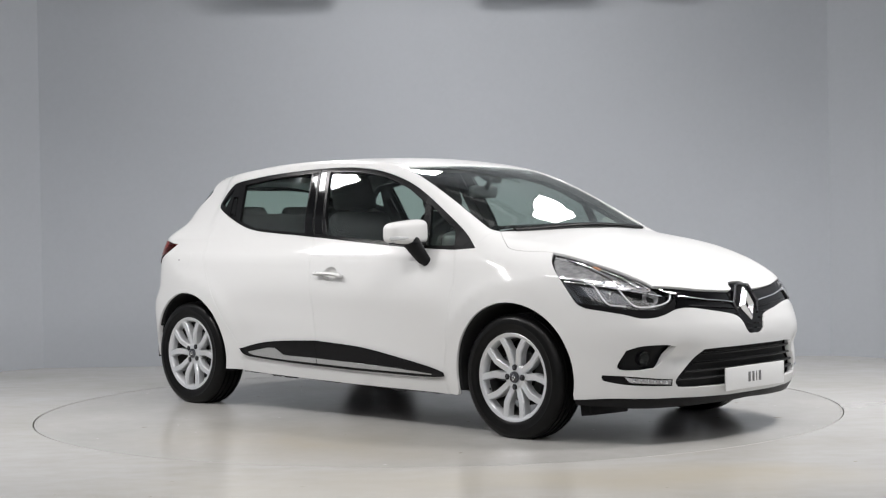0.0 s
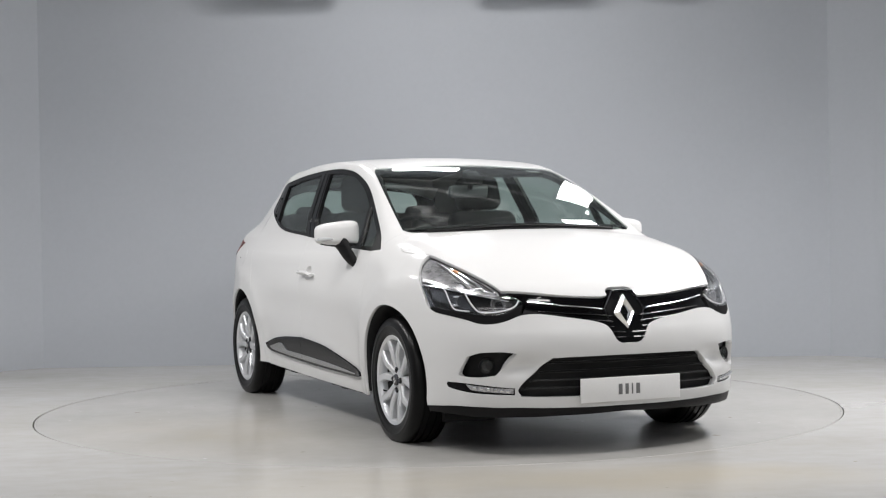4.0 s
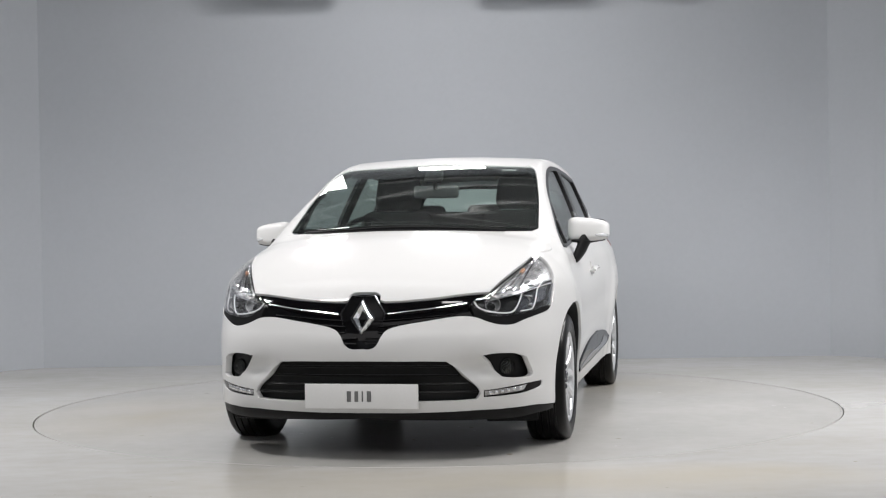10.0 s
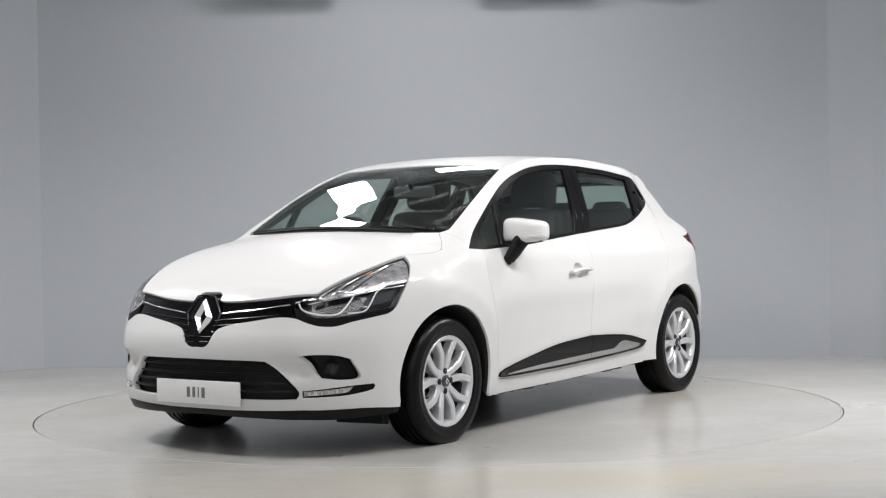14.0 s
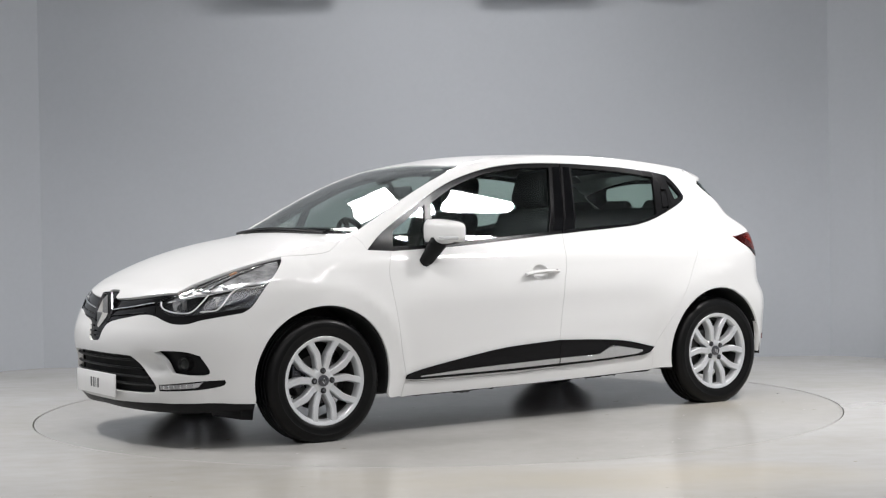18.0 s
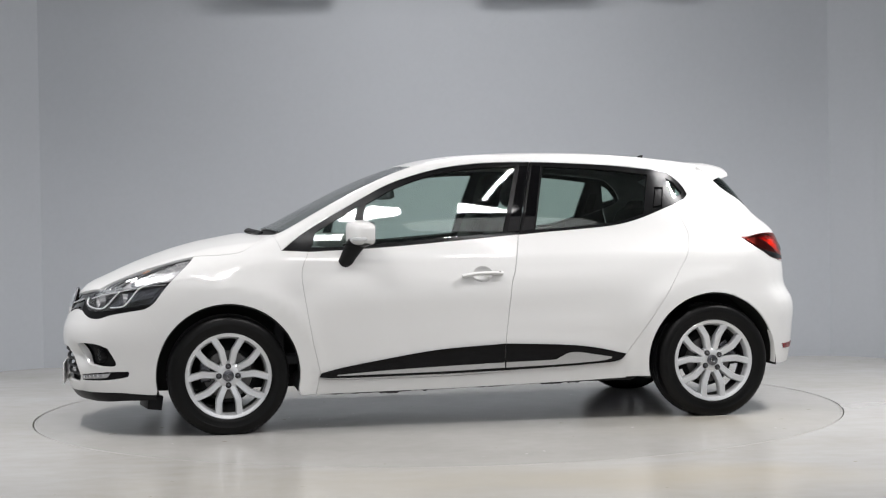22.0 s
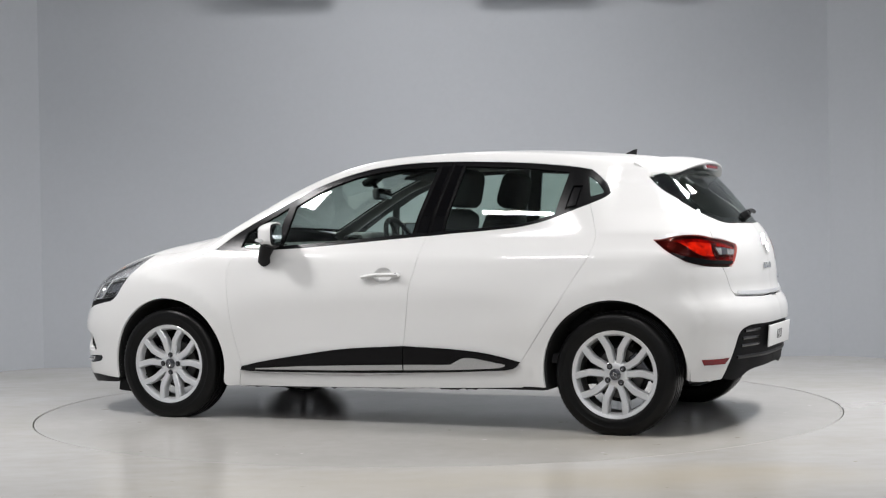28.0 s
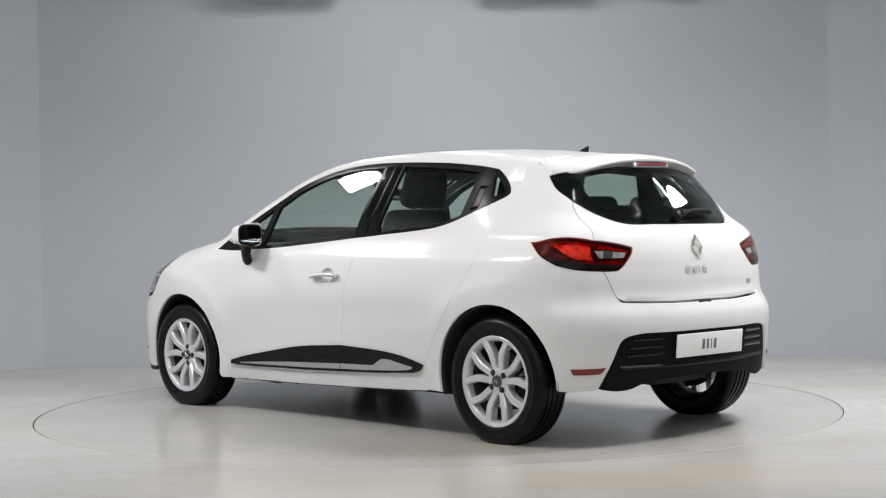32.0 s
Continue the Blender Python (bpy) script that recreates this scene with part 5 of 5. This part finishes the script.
# arch liners, underbody
for cx in (1.2945, -1.2945):
    bm = bmesh.new()
    rows_ = []
    for a in np.radians(np.linspace(-14, 194 if cx > 0 else 186, 40)):
        rows_.append([bm.verts.new((cx + r * math.cos(a), y, 0.30 + r * math.sin(a))) for r, y in ((0.362, 0.845), (0.358, 0.83), (0.372, 0.80), (0.375, 0.55))])
    for a, b in zip(rows_, rows_[1:]):
        for k in range(3):
            bm.faces.new((a[k], b[k], b[k + 1], a[k + 1]))
    bm.faces.new([r[3] for r in rows_])
    for r in rows_:
        for v in r[:2]:
            edge = shoot(np.array([[v.co.x, 0, v.co.z]]), np.array([[0, 1.0, 0]]))[0][1]
            v.co.y = edge - (0.012 if v is r[0] else 0.03)
    both("arch_liner", bm, DARK, car, "black wheel arch liner")
part("underbody", rbox(1.85, 1.44, 0.10, 0.03, Matrix.Translation((0.02, 0, 0.245))), DARK, car, "dark underbody")
part("underbody", rbox(0.75, 0.96, 0.09, 0.03, Matrix.Translation((-1.25, 0, 0.30))), DARK, car)
part("underbody", rbox(1.05, 0.92, 0.09, 0.03, Matrix.Translation((1.42, 0, 0.24))), DARK, car)
rng = random.Random(4)
sill_z = spline((-0.806, 0.2235), (-0.431, 0.211), (0.231, 0.196), (0.845, 0.188))
bm, rows_, bump = bmesh.new(), [], 0.0
for x in np.linspace(0.83, -0.80, 150):
    bump = max(0.0015, min(0.006, 0.0005 + bump * 0.82 + rng.uniform(-0.002, 0.0025)))
    z = float(sill_z(x))
    tab = 0.007 if any(abs(x - c) < w for c, w in ((-0.52, 0.03), (-0.40, 0.05), (0.28, 0.012), (0.47, 0.05))) else 0.0
    y = S((x, z + 0.012))[0][1]
    rows_.append([bm.verts.new(v) for v in ((x, y - 0.008, z + 0.012), (x, y - 0.009, z - 0.002 - bump - tab), (x, y - 0.019, z - 0.002 - bump - tab), (x, y - 0.019, z + 0.012))])
for a, b in zip(rows_, rows_[1:]):
    for k in range(4):
        bm.faces.new((a[k], b[k], b[(k + 1) % 4], a[(k + 1) % 4]))
bm.faces.new(rows_[0])
bm.faces.new(rows_[-1][::-1])
both("sill_flange", bm, DARK, car, "uneven black flange under the sill")
both("air_deflector", rbox(0.075, 0.24, 0.075, 0.006, Matrix.Translation((1.682, 0.61, 0.165)) @ pose(0, 0, 0, 0, -8, 10)), PLASTIC, car, "black air deflector before the wheel")
part("rear_axle", tube([(-1.28, -0.66, 0.27), (-1.22, 0, 0.25), (-1.28, 0.66, 0.27)], 0.04, 10), DARK, car)
part("exhaust", tube([(-0.8, -0.35, 0.25), (-1.5, -0.38, 0.25), (-1.58, -0.42, 0.26), (-1.64, -0.43, 0.25)], 0.025, 12), STEEL, car, "steel exhaust pipe")
part("silencer", rbox(0.34, 0.44, 0.12, 0.05, Matrix.Translation((-1.52, -0.10, 0.30))), DARK, car, "dark silencer")

# ---------------------------------------------------------------- cabin
def seat(y):
    s = tagged(new("front_seat"), "dark grey cloth front seat with headrest")
    s.parent = car
    s.matrix_basis = pose(0.17, y, 0)
    part("cushion", rbox(0.52, 0.50, 0.17, 0.06, Matrix.Translation((-0.02, 0, 0.56)) @ pose(0, 0, 0, 0, -8)), CLOTH, s)
    part("backrest", rbox(0.15, 0.50, 0.60, 0.06, Matrix.Translation((-0.36, 0, 0.85)) @ pose(0, 0, 0, 0, -20), taper=0.86), CLOTH, s)
    part("headrest", rbox(0.13, 0.29, 0.21, 0.05, Matrix.Translation((-0.50, 0, 1.245)) @ pose(0, 0, 0, 0, -14), taper=0.9), CLOTH, s)
    for d in (-0.05, 0.05):
        part("headrest_post", tube([(-0.455, d, 1.10), (-0.485, d, 1.19)], 0.007, 8), STEEL, s)
    return s


seat(0.37)
seat(-0.37)
bench = tagged(new("rear_bench"), "dark grey cloth rear bench with three headrests")
bench.parent = car
part("cushion", rbox(0.50, 1.26, 0.16, 0.06, Matrix.Translation((-0.85, 0, 0.57))), CLOTH, bench)
part("backrest", rbox(0.14, 1.20, 0.58, 0.06, Matrix.Translation((-1.165, 0, 0.86)) @ pose(0, 0, 0, 0, -20)), CLOTH, bench)
for y in (-0.38, 0, 0.38):
    part("headrest", rbox(0.09, 0.25, 0.10, 0.04, Matrix.Translation((-1.255, y, 1.135)) @ pose(0, 0, 0, 0, -12), taper=0.9), CLOTH, bench)
part("parcel_shelf", rbox(0.36, 1.06, 0.03, 0.01, Matrix.Translation((-1.47, 0, 0.99))), LINING, car)
part("load_floor", rbox(0.7, 1.1, 0.04, 0.01, Matrix.Translation((-1.45, 0, 0.55))), LINING, car)
part("cabin_floor", rbox(2.2, 1.4, 0.05, 0.01, Matrix.Translation((0.0, 0, 0.36))), LINING, car)
part("bulkhead", rbox(0.05, 1.3, 0.55, 0.01, Matrix.Translation((1.02, 0, 0.62))), LINING, car)
dash = part("dashboard", rbox(0.50, 1.38, 0.34, 0.07, Matrix.Translation((0.80, 0, 0.775)) @ pose(0, 0, 0, 0, -6)), DASH, car, "dark grey dashboard")
part("instrument_hood", rbox(0.20, 0.34, 0.12, 0.05, Matrix.Translation((0.62, -0.37, 0.955))), DASH, dash)
part("centre_screen", rbox(0.03, 0.22, 0.20, 0.02, Matrix.Translation((0.53, 0, 0.90)) @ pose(0, 0, 0, 0, 14)), GLOSS_BLACK, dash)
for y in (-0.6, 0.6):
    part("air_vent", lathe([(0.045, 0), (0.04, 0.012), (0.03, 0.004), (0.001, 0.0)], Matrix.Translation((0.53, y, 0.90)) @ pose(0, 0, 0, 0, -90), 24), SATIN_BLACK, dash)
sw = Matrix.Translation((0.40, -0.37, 0.93)) @ pose(0, 0, 0, 0, -65)
bm = bmesh.new()
rings_ = []
for k in range(40):
    a = 2 * math.pi * k / 40
    c, d = Vector((math.cos(a), math.sin(a), 0)), Vector((0, 0, 1))
    rings_.append([bm.verts.new(c * 0.178 + (c * math.cos(b) + d * math.sin(b)) * 0.015) for b in np.linspace(0, 2 * math.pi, 9)[:-1]])
for i in range(40):
    for j in range(8):
        bm.faces.new((rings_[i][j], rings_[(i + 1) % 40][j], rings_[(i + 1) % 40][(j + 1) % 8], rings_[i][(j + 1) % 8]))
bmesh.ops.transform(bm, matrix=sw, verts=bm.verts[:])
wheel_s = part("steering_wheel", bm, PLASTIC, car, "black steering wheel")
part("boss", rbox(0.16, 0.15, 0.06, 0.025, sw @ pose(0, 0, -0.02)), PLASTIC, wheel_s)
for a in (0, 180, 90):
    part("spoke", rbox(0.15, 0.04, 0.02, 0.008, sw @ pose(0, 0, 0, 0, 0, a) @ pose(0.1, 0, -0.01)), PLASTIC, wheel_s)
rv = part("rear_view_mirror", rbox(0.04, 0.25, 0.07, 0.018, Matrix.Translation((0.36, -0.0, 1.235)) @ pose(0, 0, 0, 0, 10, 8)), GREY_TRIM, car, "grey interior mirror")
part("mirror_stem", tube([(0.42, 0, 1.31), (0.38, 0, 1.25)], 0.014, 8), PLASTIC, rv)
part("sensor_cover", rbox(0.10, 0.10, 0.04, 0.015, Matrix.Translation((0.42, 0, 1.315)) @ pose(0, 0, 0, 0, 25)), PLASTIC, rv)
part("mirror_face", rbox(0.004, 0.235, 0.06, 0.0015, Matrix.Translation((0.338, -0.003, 1.239)) @ pose(0, 0, 0, 0, 10, 8)), MIRROR, rv)
for y in (-0.33, 0.33):
    part("sun_visor", rbox(0.17, 0.36, 0.02, 0.008, Matrix.Translation((0.20, y, 1.345)) @ pose(0, 0, 0, 0, 12)), LINING, car)


def turn(t):
    u = (t - 16) / 16
    return -44.457 - 5.6928 * t + 0.213 * u * u - 0.1145 * u ** 3


def motions():
    rows = [(float(t), pose(0, 0, 0, 0, 0, turn(t)) @ pose(-0.0485, 0.069, 0)) for t in range(33)]
    walk(car, rows)
    walk(turntable, [(float(t), pose(0, 0, 0, 0, 0, turn(t))) for t in range(33)])


motions()
